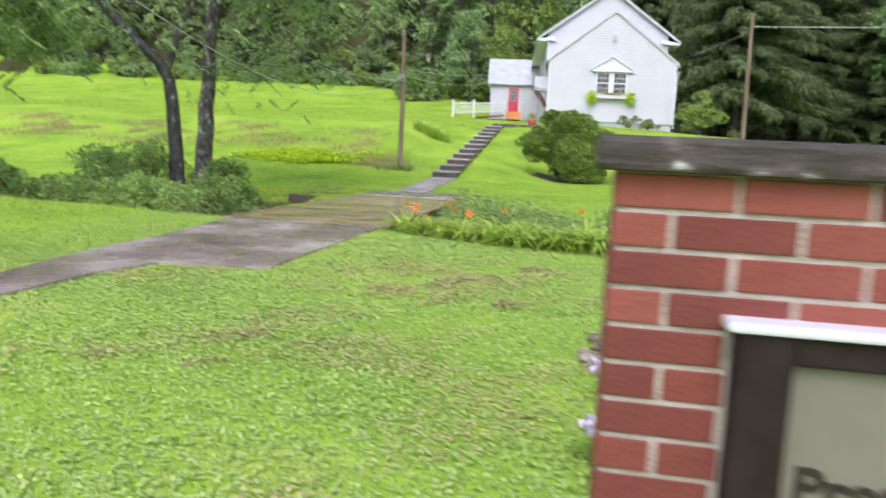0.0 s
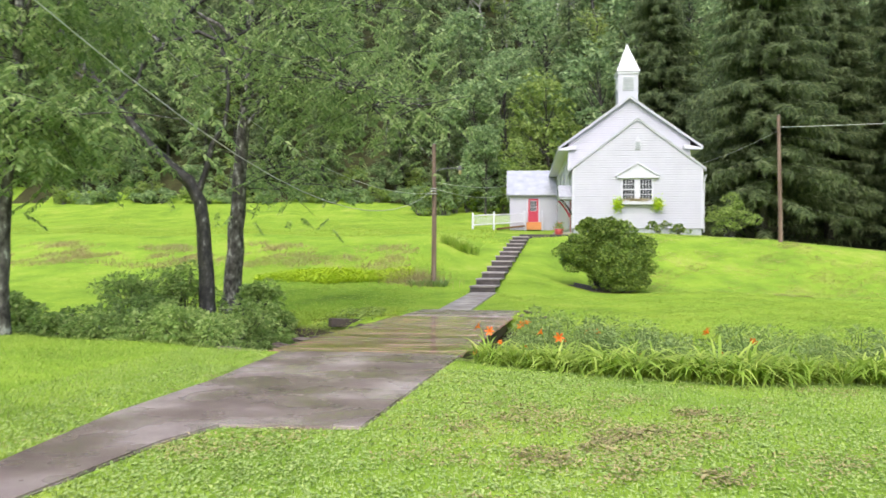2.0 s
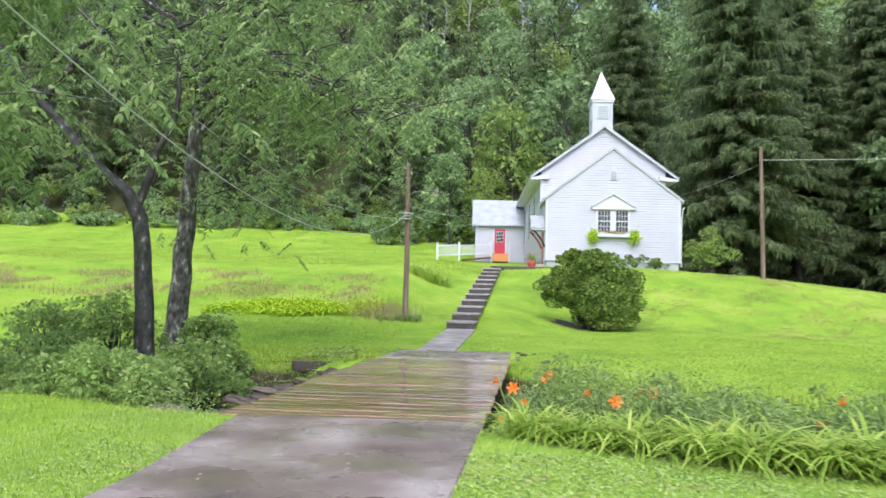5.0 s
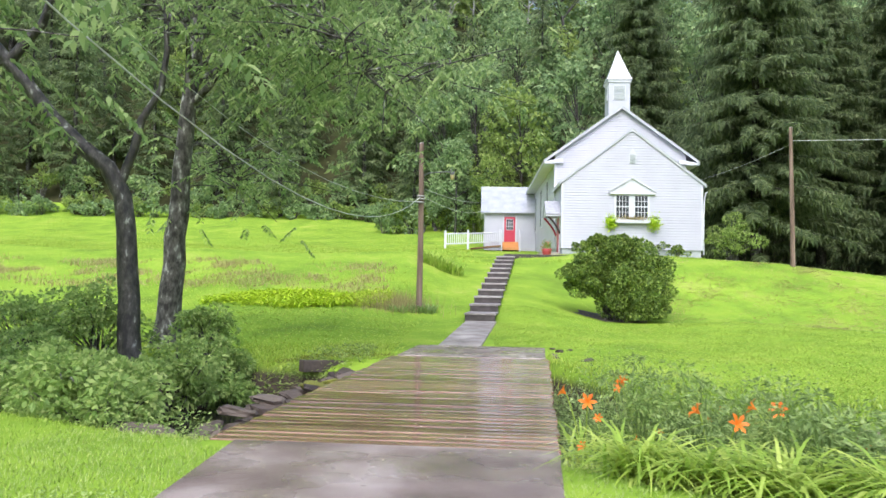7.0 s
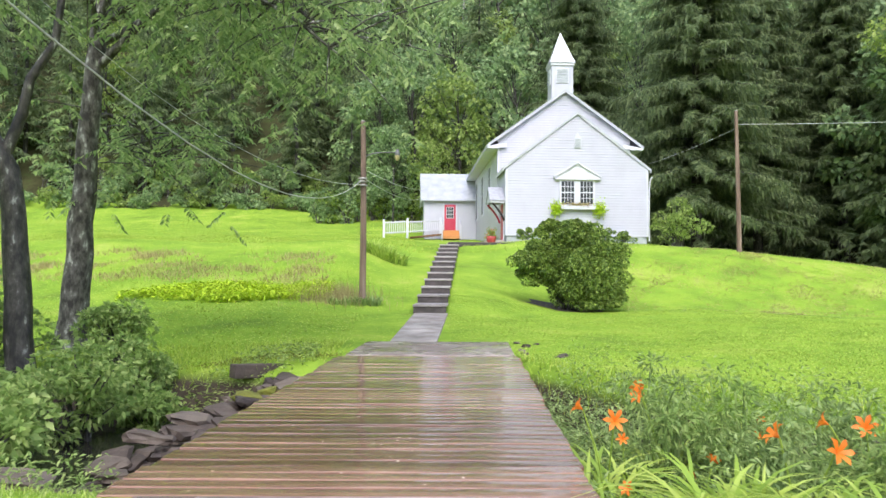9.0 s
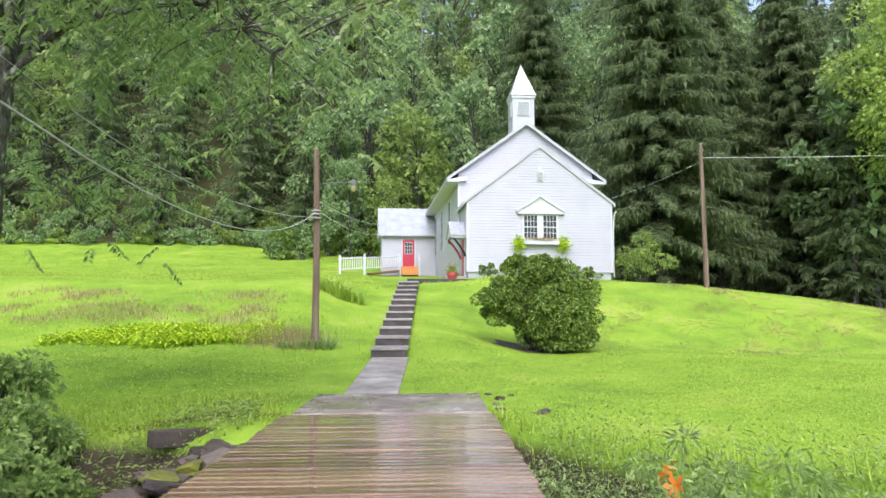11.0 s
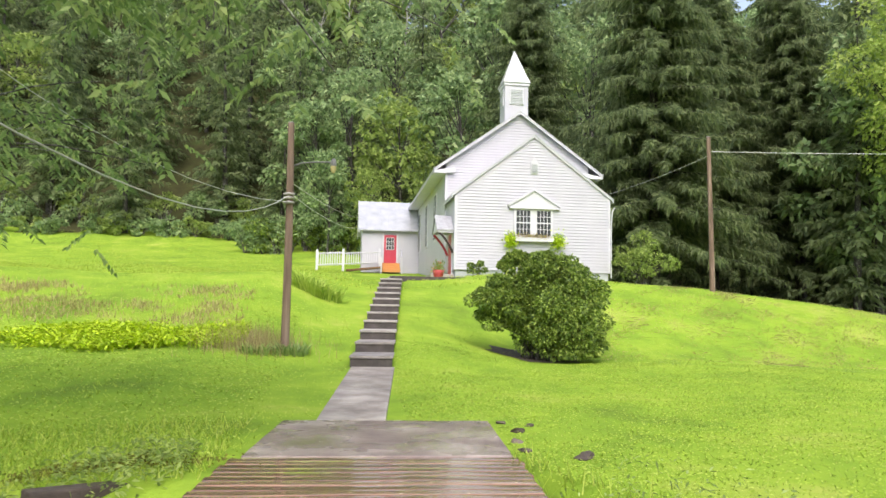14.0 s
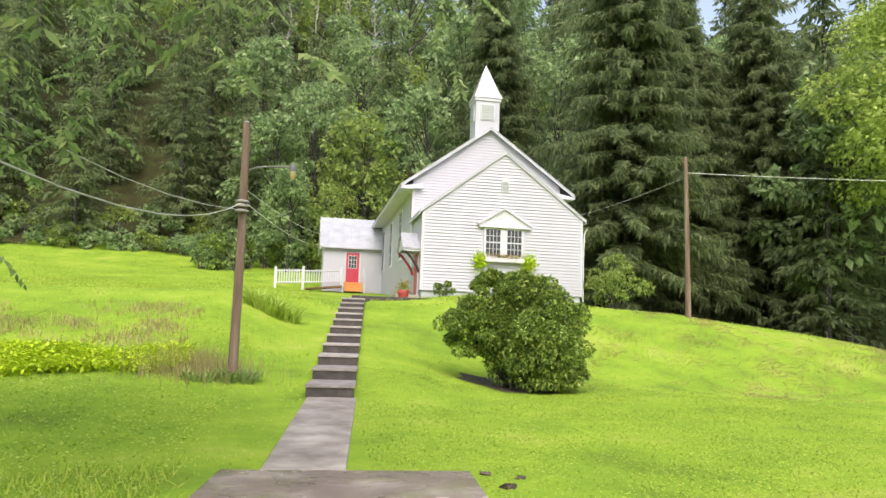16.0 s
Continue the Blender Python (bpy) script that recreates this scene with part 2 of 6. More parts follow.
M_SOIL = material("wet_soil", [(0.3, (0.035, 0.025, 0.018)), (0.7, (0.09, 0.068, 0.05))], scale=6, rough=0.8, bump=0.9)
M_WATER = material("creek_water", [(0.3, (0.02, 0.02, 0.014)), (0.7, (0.04, 0.038, 0.028))], scale=2, rough=0.06, bump=0.15, bump_scale=9)
M_LITTER = leafy("fallen_petals", (0.3, 0.22, 0.1), (0.5, 0.42, 0.25), (0.7, 0.62, 0.45), trans=0.1)
M_POT = material("red_planter", [(0.3, (0.3, 0.03, 0.03)), (0.7, (0.42, 0.06, 0.05))], rough=0.5, bump=0.1)


# ---- mesh helpers ----
def origin_of(parent):
    while parent.parent:
        parent = parent.parent
    return parent.location


def mesh_part(name, verts, faces, mat, parent=None, label="", smooth=False):
    """One mesh object from world-space vertices, under parent."""
    v = np.asarray(verts, float).reshape(-1, 3)
    if parent is not None:
        v = v - np.array(origin_of(parent))
    me = bpy.data.meshes.new(name)
    if isinstance(faces, np.ndarray):
        nf, w = faces.shape
        me.vertices.add(len(v))
        me.vertices.foreach_set("co", v.astype(np.float32).ravel())
        me.loops.add(nf * w)
        me.loops.foreach_set("vertex_index", faces.astype(np.int32).ravel())
        me.polygons.add(nf)
        me.polygons.foreach_set("loop_start", np.arange(nf, dtype=np.int32) * w)
        me.update(calc_edges=True)
    else:
        me.from_pydata([tuple(p) for p in v], [], faces)
        me.update()
    me.materials.append(mat)
    if smooth:
        me.polygons.foreach_set("use_smooth", np.ones(len(me.polygons), bool))
    ob = new(name, me)
    if parent is not None:
        ob.parent = parent
    return tagged(ob, label)


def part(name, bm, mat, parent=None, label="", smooth=False):
    if parent is not None:
        bmesh.ops.translate(bm, verts=bm.verts, vec=-Vector(origin_of(parent)))
    me = bpy.data.meshes.new(name)
    bm.to_mesh(me)
    bm.free()
    me.materials.append(mat)
    if smooth:
        me.polygons.foreach_set("use_smooth", np.ones(len(me.polygons), bool))
    ob = new(name, me)
    if parent is not None:
        ob.parent = parent
    return tagged(ob, label)


def thing(name, at, label, category, group="", kind=""):
    e = new(name)
    e.location = at
    e.empty_display_size = 0.2
    return tagged(e, label, category, group, kind)


def box(bm, x0, x1, y0, y1, z0, z1, bevel=0.0, m=None):
    r = bmesh.ops.create_cube(bm, size=1)
    vs = r["verts"]
    t = Matrix.LocRotScale(((x0 + x1) / 2, (y0 + y1) / 2, (z0 + z1) / 2), None, (x1 - x0, y1 - y0, z1 - z0))
    bmesh.ops.transform(bm, matrix=(m @ t) if m else t, verts=vs)
    if bevel:
        es = list({e for v in vs for e in v.link_edges})
        bmesh.ops.bevel(bm, geom=es, offset=bevel, segments=2, affect="EDGES", profile=0.6)
    return bm


def prism(bm, poly, axis, a, b):
    """A polygon of (u, v) drawn out along axis ('x': u=y, v=z; 'y': u=x, v=z; 'z': u=x, v=y) from a to b."""
    def p(u, v, w):
        return {"x": (w, u, v), "y": (u, w, v), "z": (u, v, w)}[axis]
    lo = [bm.verts.new(p(u, v, a)) for u, v in poly]
    hi = [bm.verts.new(p(u, v, b)) for u, v in poly]
    n = len(poly)
    bm.faces.new(lo)
    bm.faces.new(hi[::-1])
    for i in range(n):
        bm.faces.new((lo[i], hi[i], hi[(i + 1) % n], lo[(i + 1) % n]))
    bmesh.ops.recalc_face_normals(bm, faces=bm.faces)
    return bm


def tube(points, radii, sides=8):
    """Verts and quads of a tapered tube through points."""
    P = np.asarray(points, float)
    T = np.gradient(P, axis=0)
    T /= np.linalg.norm(T, axis=1, keepdims=True) + 1e-9
    up = np.array([0.13, 0.97, 0.2])
    A = np.cross(T, up)
    A /= np.linalg.norm(A, axis=1, keepdims=True) + 1e-9
    B = np.cross(T, A)
    th = np.linspace(0, 2 * np.pi, sides, endpoint=False)
    R = np.asarray(radii, float)[:, None, None]
    V = P[:, None, :] + R * (np.cos(th)[None, :, None] * A[:, None, :] + np.sin(th)[None, :, None] * B[:, None, :])
    n = len(P)
    i, j = np.meshgrid(np.arange(n - 1), np.arange(sides), indexing="ij")
    F = np.stack([i * sides + j, i * sides + (j + 1) % sides, (i + 1) * sides + (j + 1) % sides, (i + 1) * sides + j], -1).reshape(-1, 4)
    return V.reshape(-1, 3), F


def join(parts):
    V, F, o = [], [], 0
    for v, f in parts:
        V.append(v)
        F.append(f + o)
        o += len(v)
    return np.concatenate(V), np.concatenate(F)


def curve_pts(pts, n=10, wobble=0.0, rng=RNG):
    """A smooth line through a few points."""
    P = np.asarray(pts, float)
    t = np.linspace(0, len(P) - 1, n)
    Q = np.empty((n, 3))
    E = np.vstack([2 * P[0] - P[1], P, 2 * P[-1] - P[-2]])
    for k, s in enumerate(t):
        i = min(int(s), len(P) - 2)
        u = s - i
        a, b, c, d = E[i], E[i + 1], E[i + 2], E[i + 3]
        Q[k] = 0.5 * (2 * b + (c - a) * u + (2 * a - 5 * b + 4 * c - d) * u * u + (3 * b - a - 3 * c + d) * u ** 3)
    if wobble:
        Q[1:-1] += rng.normal(0, wobble, (n - 2, 3))
    return Q


def unit(v):
    return v / (np.linalg.norm(v, axis=-1, keepdims=True) + 1e-9)


def leaves(C, D, L, W, rng=RNG, fold=0.15, up=1.2):
    """Diamond leaves at C along D with length L and width W: verts, quads."""
    n = len(C)
    D = unit(D)
    S = unit(np.cross(D, rng.normal(0, 1, (n, 3)) + np.array([0, 0, up])))
    N = np.cross(S, D)
    L = np.broadcast_to(L, (n,))[:, None]
    W = np.broadcast_to(W, (n,))[:, None]
    a = C
    b = C + D * L * 0.45 + S * W * 0.5 + N * W * fold
    c = C + D * L - np.array([0, 0, 0.12]) * L
    d = C + D * L * 0.45 - S * W * 0.5 + N * W * fold
    V = np.stack([a, b, c, d], 1).reshape(-1, 3)
    return V, np.arange(4 * n).reshape(n, 4)


def blades(C, H, W, lean, rng=RNG):
    """Upright grass blades: one narrow triangle pair each."""
    n = len(C)
    th = rng.uniform(0, 2 * np.pi, n)
    S = np.stack([np.cos(th), np.sin(th), np.zeros(n)], 1)
    B = np.stack([-np.sin(th), np.cos(th), np.zeros(n)], 1)
    H = np.broadcast_to(H, (n,))[:, None]
    W = np.broadcast_to(W, (n,))[:, None]
    tip = C + np.array([0, 0, 1.0]) * H + B * H * (lean * rng.uniform(0.3, 1.2, (n, 1)))
    V = np.stack([C - S * W / 2, C + S * W / 2, tip], 1).reshape(-1, 3)
    return V, np.arange(3 * n).reshape(n, 3)


# ---- the lie of the land ----
AX = np.array([0.09, 0.996])                      # the way over the bridge
AC = np.array([0.9992, -0.035])                     # across it
B0 = np.array([-5.865, 12.655])                     # middle of the bridge's near edge
BW, BL = 3.18, 8.55


def way(x, y):
    """Metres along and across the way of a place on the ground."""
    d = AX[0] * AC[1] - AX[1] * AC[0]
    u, v = x - B0[0], y - B0[1]
    return (u * AC[1] - v * AC[0]) / d, (AX[0] * v - AX[1] * u) / d


def sstep(a, b, v):
    t = np.clip((v - a) / (b - a), 0, 1)
    return t * t * (3 - 2 * t)


def bank_near(x):
    left = 12.75 + 0.33 * np.clip(-7.2 - x, 0, 8)
    right = 10.3 + 2.0 * np.exp(-np.clip(x + 4.2, 0, 50) / 1.5)
    return np.where(x < -6, left, right) + 0.12 * np.sin(1.7 * x)


def bank_far(x):
    left = 20.3 + 0.12 * np.clip(-7 - x, 0, 10)
    right = 14.2 + 6.9 * np.exp(-np.clip(x + 3.6, 0, 50) / 2.2)
    return np.where(x < -5, left, right) + 0.15 * np.sin(1.3 * x + 1)


def land(x, y):
    x, y = np.asarray(x, float), np.asarray(y, float)
    u = x - (-6.4 + 0.09 * (y - 12))              # distance from the middle of the way
    z = 0.01 * np.sin(0.9 * x + 0.4) * np.sin(0.7 * y) - 0.016
    # hillside in front of the church, steeper and later away from the steps
    stairs = 0.28 * np.clip((y - 24.2) / 6.4, 0, 1) + 0.153 * np.clip(y - 30.6, 0, 17.6)
    right = 0.15 * sstep(24, 34, y) + 3.05 * sstep(35.5, 47.5, y) + 0.12 * np.sin(0.4 * x)* sstep(26, 36, y)
    left = 0.45 * sstep(23, 31, y) + 2.65 * sstep(29.5, 44.5, y) + 0.08 * np.sin(0.6 * x + 0.3 * y) * sstep(26, 36, y)
    w_r, w_l = sstep(0.6, 5.5, u), sstep(1.2, 4.5, -u)
    hill = stairs * (1 - w_r) * (1 - w_l) + right * w_r + left * w_l
    z = z + hill
    flat = sstep(2, 10, x)                        # level ground right of the church
    rise = 0.07 * np.clip(y - 47, 0, None) + 0.0036 * np.clip(y - 65, 0, 60) ** 2
    rise_r = 0.03 * np.clip(y - 47, 0, None)
    edge = 96 - 22 * flat - 0.1 * np.clip(-x - 40, 0, 100)
    z = z + rise * (1 - flat) + rise_r * flat
    z = z + 0.53 * np.clip(y - edge, 0, 130)
    z = z + 0.3 * np.clip(np.abs(x) - 95, 0, 150)
    z = z - 0.2 * sstep(-7.5, -9.5, x) * sstep(17, 20, y) * (1 - sstep(22, 27, y))
    z = z + 0.15 * sstep(45.5, 48.0, y) * sstep(-2.9, -2.4, x) * (1 - sstep(1, 5, x)) * (1 - sstep(49, 52, y))
    z = z - 0.14 * np.clip(x - 11.5, 0, 14) * sstep(34, 45, y) * (1 - sstep(62, 80, y))
    # creek
    n, f = bank_near(x), bank_far(x)
    mid = np.minimum(y - n, f - y)
    z = z - 0.85 * sstep(-0.1, 1.5, mid)
    return z


def land1(x, y):
    return float(land(x, y))


def graded(lo, a, b, hi, step, grow=1.12):
    mid = list(np.arange(a, b + step / 2, step))
    up, s, v = [], step, mid[-1]
    while v < hi:
        s *= grow
        v += s
        up.append(v)
    dn, s, v = [], step, mid[0]
    while v > lo:
        s *= grow
        v -= s
        dn.append(v)
    return np.array(dn[::-1] + mid + up)


gx = graded(-1500, -15, 5, 1500, 0.28, 1.09)
gy = graded(-1500, -1, 26, 1500, 0.28, 1.045)
GX, GY = np.meshgrid(gx, gy, indexing="ij")
GZ = land(GX, GY)
i, j = np.meshgrid(np.arange(len(gx) - 1), np.arange(len(gy) - 1), indexing="ij")
ny = len(gy)
quads = np.stack([i * ny + j, (i + 1) * ny + j, (i + 1) * ny + j + 1, i * ny + j + 1], -1).reshape(-1, 4)
ground = mesh_part("ground", np.stack([GX, GY, GZ], -1).reshape(-1, 3), quads, M_GROUND, smooth=True)
ground.data.materials.append(M_WOODFLOOR)
fc = np.stack([GX, GY], -1).reshape(-1, 2)[quads].mean(1)
# reaches forward under the right spruces, where its dark colour also stands for shade
wooded = fc[:, 1] > 95 - 41 * sstep(7, 16, fc[:, 0]) + 1.5 * np.sin(fc[:, 0] * 0.4)
ground.data.polygons.foreach_set("material_index", wooded.astype(np.int32))
tagged(ground, "mown green lawn rising over a hill to the woods", "ground", kind="structure")


def along(s, c, z):
    """World place s metres along the way from the bridge's near edge, c metres across."""
    p = B0 + AX * s + AC * c
    return (p[0], p[1], z)


def slab(name, s0, s1, c0, c1, z0, z1, mat, parent=None, label="", bevel=0.02, slope=0.0):
    bm = bmesh.new()
    m = Matrix(((AC[0], AX[0], 0, B0[0]), (AC[1], AX[1], 0, B0[1]), (0, 0, 1, 0), (0, 0, 0, 1)))
    box(bm, c0, c1, s0, s1, z0, z1, bevel, m)
    if slope:
        for v in bm.verts:
            s = way(v.co.x, v.co.y)[0]
            v.co.z += slope * (s - s0)
    return part(name, bm, mat, parent, label)


# water in the creek
bm = bmesh.new()
box(bm, -30, 30, 9, 24, -0.9, -0.84)
tagged(part("water", bm, M_WATER), "shallow dark creek water under the bridge", "water", kind="structure")

# concrete apron before the bridge and the path that leads to it
bm = bmesh.new()
prism(bm, [(-4.28, 12.58), (-7.2, 12.69), (-7.1, 9.6), (-7.2, 7.6), (-7.05, 5.6), (-7.3, 3.0), (-8.3, 0.5), (-9.8, -2.0), (-9.0, -2.4), (-7.5, 0.2), (-6.6, 3.0), (-6.4, 5.0), (-6.22, 6.6), (-6.0, 7.25), (-4.75, 7.3)],
      "z", -0.25, 0.006)
bmesh.ops.bevel(bm, geom=[e for e in bm.edges if all(v.co.z > 0 for v in e.verts)], offset=0.015, segments=2, affect="EDGES")
tagged(part("pavement", bm, M_CONC), "wet brown-grey concrete apron and footpath", "pavement", kind="structure")

# far pad and walk up to the steps
pad = slab("pavement_pad", BL + 0.02, BL + 2.75, -BW / 2 + 0.1, BW / 2 - 0.06, -0.9, 0.012, M_CONC)
tagged(pad, "damp concrete pad at the bridge's far end", "pavement", kind="structure")
walk_s0, walk_s1 = BL + 2.77, 17.95
for k in range(4):
    a = walk_s0 + (walk_s1 - walk_s0) * k / 4
    b = walk_s0 + (walk_s1 - walk_s0) * (k + 1) / 4
    sl = 0.3 / (walk_s1 - walk_s0)
    o = slab("pavement_walk", a, b - 0.015, -1.02, 0.0, -0.25 + sl * (a - walk_s0), 0.012 + sl * (a - walk_s0), M_CONC2, slope=sl)
    tagged(o, "narrow concrete walk slab leading to the steps", "pavement", kind="structure")

# bridge
bridge = thing("wooden_bridge", along(0, 0, 0), "wet brown wooden plank footbridge over the creek", "bridge")
ang = math.degrees(math.atan2(AC[1], AC[0]))
NB = 45
pitch = BL / NB
plank_meshes = []
for v in range(5):
    bm = bmesh.new()
    box(bm, -BW / 2, BW / 2, -pitch / 2 + 0.013, pitch / 2 - 0.013, -0.04, 0.0, 0.009)
    bmesh.ops.subdivide_edges(bm, edges=[e for e in bm.edges if abs(e.verts[0].co.x - e.verts[1].co.x) > 1], cuts=6)
    bmesh.ops.subdivide_edges(bm, edges=[e for e in bm.edges if abs(e.verts[0].co.y - e.verts[1].co.y) > 0.1], cuts=3)
    for w in bm.verts:
        w.co.z -= (0.0018 + 0.0006 * v) * (2 * w.co.y / pitch) ** 2
        w.co.z += 0.004 * math.sin(3.1 * w.co.x + v * 1.7) + 0.003 * math.sin(v * 2.3)
        w.co.y += 0.0025 * math.sin(2.3 * w.co.x + v)
    me = bpy.data.meshes.new("plank")
    bm.to_mesh(me)
    bm.free()
    me.materials.append(M_DECK)
    plank_meshes.append(me)
for k in range(NB):
    o = new("plank", plank_meshes[random.randrange(5)])
    o.parent = bridge
    p = along((k + 0.5) * pitch, random.uniform(-0.02, 0.02), 0)
    o.matrix_basis = Matrix.Translation(Vector((p[0] - bridge.location.x, p[1] - bridge.location.y, random.uniform(-0.004, 0.003)))) @ pose(0, 0, 0, random.uniform(-0.3, 0.3), 0, ang)
for c in (-1.35, 0.0, 1.35):
    slab("beam", 0.06, BL - 0.13, c - 0.1, c + 0.1, -0.36, -0.045, M_DECKSIDE, bridge)
for s in (-0.32, BL - 0.12):
    slab("abutment", s, s + 0.35, -1.5, 1.5, -1.4, -0.046, M_CONC2, bridge)

# steps up the hill
steps = thing("garden_steps", along(17.95, -0.58, 0.3), "weathered concrete steps with dark risers climbing the lawn", "steps")
NSTEP, RUN, RISE = 11, 1.72, 0.262
for k in range(NSTEP):
    s0 = 17.97 + RUN * k
    z1 = 0.3 + RISE * (k + 1)
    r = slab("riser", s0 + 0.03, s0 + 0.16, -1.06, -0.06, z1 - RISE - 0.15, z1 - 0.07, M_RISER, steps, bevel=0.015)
    slab("tread", s0, s0 + RUN + 0.02, -1.08, -0.04, z1 - 0.068, z1, M_STEP, steps, bevel=0.018)


# ---- church ----
CH = (4.4, 50.8, 3.4)
church = thing("church", CH, "white clapboard country church with a small steeple", "church")
GROUND_Z = 3.0


def clapboards(parent, place, x0, x1, z0, z1, roof=None, step=0.16, gap=0.018, lip=0.045):
    """Clapboards on a wall, one piece each: u from x0 to x1, z0 to z1, under an optional gable line roof(z) -> (ua, ub); place maps (u, out, z) to the world."""
    z = z0
    while z < z1 - 0.02:
        t = min(z + step, z1)
        a0, b0 = (x0, x1) if roof is None else roof(z)
        a1, b1 = (x0, x1) if roof is None else roof(t)
        if b0 - a0 < 0.05:
            break
        b1 = max(b1, a1 + 0.001)
        z = z + gap
        P = [(a0, 0, z), (b0, 0, z), (b0, lip, z), (a0, lip, z), (a1, 0.006, t), (b1, 0.006, t), (a1, 0, t), (b1, 0, t)]
        bm = bmesh.new()
        v = [bm.verts.new(place(*p)) for p in P]
        for f in ((3, 2, 5, 4), (0, 1, 2, 3), (0, 3, 4, 6), (1, 7, 5, 2), (4, 5, 7, 6)):
            bm.faces.new([v[q] for q in f])
        bmesh.ops.recalc_face_normals(bm, faces=bm.faces)
        part("clapboard", bm, M_SIDING, parent)
        z = t


def gable(xa, xb, ze, apex_x, apex_z):
    def roof(z):
        if z <= ze:
            return xa, xb
        f = (z - ze) / (apex_z - ze)
        return xa + (apex_x - xa) * f, xb + (apex_x - xb) * f
    return roof


AXL, AXR, AY = 0.2, 8.57, 50.8
AZE, AZA = 7.9, 11.08
MXL, MXR, MY0, MY1 = 0.15, 8.55, 54.25, 76.0
MZE, MZA = 10.2, 13.25
MID = 4.385

# annex body and its clapboards
bm = bmesh.new()
prism(bm, [(AXL, 3.85), (AXR, 3.85), (AXR, AZE), (MID, AZA), (AXL, AZE)], "y", AY + 0.03, MY0 + 0.1)
part("annex_wall", bm, M_SIDING, church)
clapboards(church, lambda u, o, z: (u, AY + 0.028 - o, z), AXL, AXR, 3.85, AZA, gable(AXL, AXR, AZE, MID, AZA))
clapboards(church, lambda u, o, z: (AXL - o, u, z), AY + 0.03, MY0, 3.85, AZE, gap=0.004, lip=0.014)
bm = bmesh.new()
box(bm, AXL + 0.06, AXR - 0.06, AY + 0.08, MY0, 2.6, 3.85)
part("annex_foundation", bm, M_FOUND, church, "grey painted block foundation")

# main body
bm = bmesh.new()
prism(bm, [(MXL, 4.0), (MXR, 4.0), (MXR, MZE), (MID, MZA), (MXL, MZE)], "y", MY0 + 0.03, MY1)
part("nave_wall", bm, M_SIDING, church)
clapboards(church, lambda u, o, z: (u, MY0 + 0.028 - o, z), MXL, MXR, 4.0, MZA, gable(MXL, MXR, MZE, MID, MZA))
clapboards(church, lambda u, o, z: (MXL - o, u, z), MY0, MY1, 4.3, MZE, gap=0.004, lip=0.014)
bm = bmesh.new()
box(bm, MXL + 0.06, MXR - 0.06, MY0 + 0.2, MY1 - 0.1, 2.8, 4.3)
part("nave_foundation", bm, M_FOUND, church)


def gable_roof(name, xl, xr, ze, ya, yb, slope_z, over, thick=0.06, verge=0.1, mat=M_METALROOF):
    """Two roof slopes over a gable body whose ridge is at MID."""
    k = (slope_z - ze) / (MID - xl)
    for side in (-1, 1):
        xe = MID + side * ((MID - xl) + over)
        zl = ze - k * over
        bm = bmesh.new()
        prism(bm, [(xe, zl), (MID, slope_z), (MID, slope_z + thick), (xe, zl + thick)], "y", ya, yb)
        part(name, bm, mat, church)
        # fascia under the verge and along the eave
        bm = bmesh.new()
        prism(bm, [(xe, zl - verge), (MID, slope_z - verge), (MID, slope_z - 0.004), (xe, zl - 0.004)], "y", ya + 0.03, ya + 0.07)
        part("verge_board", bm, M_WHITE, church)
        bm = bmesh.new()
        box(bm, min(xe, xe - side * 0.05), max(xe, xe - side * 0.05), ya + 0.03, yb - 0.03, zl - 0.14, zl - 0.004)
        part("fascia", bm, M_WHITE, church)


gable_roof("annex_roof", AXL, AXR, AZE + 0.02, AY - 0.12, MY0 + 0.05, AZA + 0.02, 0.2, 0.05, 0.1)
gable_roof("nave_roof", MXL, MXR, MZE + 0.02, MY0 - 0.32, MY1 + 0.3, MZA + 0.02, 0.75, 0.06, 0.12)
# boxed eaves, with short returns on the front
for side, xw in ((-1, MXL), (1, MXR)):
    xo = xw + side * 0.75
    bm = bmesh.new()
    box(bm, min(xw, xo) , max(xw, xo), MY0 - 0.27, MY1, MZE - 0.69, MZE - 0.63)
    part("soffit", bm, M_WHITE, church)
    bm = bmesh.new()
    xi = xw - side * 0.5
    prism(bm, [(xo, MZE - 0.64), (xi, MZE - 0.64), (xi, MZE - 0.34), (xo, MZE - 0.56)], "y", MY0 - 0.27, MY0 - 0.02)
    part("eave_return", bm, M_WHITE, church)
# corner boards and downpipe
for x, y, z0, z1 in ((AXL - 0.035, AY - 0.012, 3.85, AZE - 0.15), (AXR - 0.085, AY - 0.012, 3.85, AZE - 0.1), (MXL - 0.035, MY0 - 0.012, 4.2, MZE - 0.7)):
    bm = bmesh.new()
    box(bm, x, x + 0.12, y, y + 0.12, z0, z1, 0.008)
    part("corner_board", bm, M_WHITE, church)
V, F = tube(curve_pts([(8.8, 50.62, 7.35), (8.68, 50.7, 7.1), (8.63, 50.74, 6.0), (8.63, 50.74, 3.6)], 10), [0.04] * 10, 8)
mesh_part("downpipe", V, F, M_WHITE, church, smooth=True)

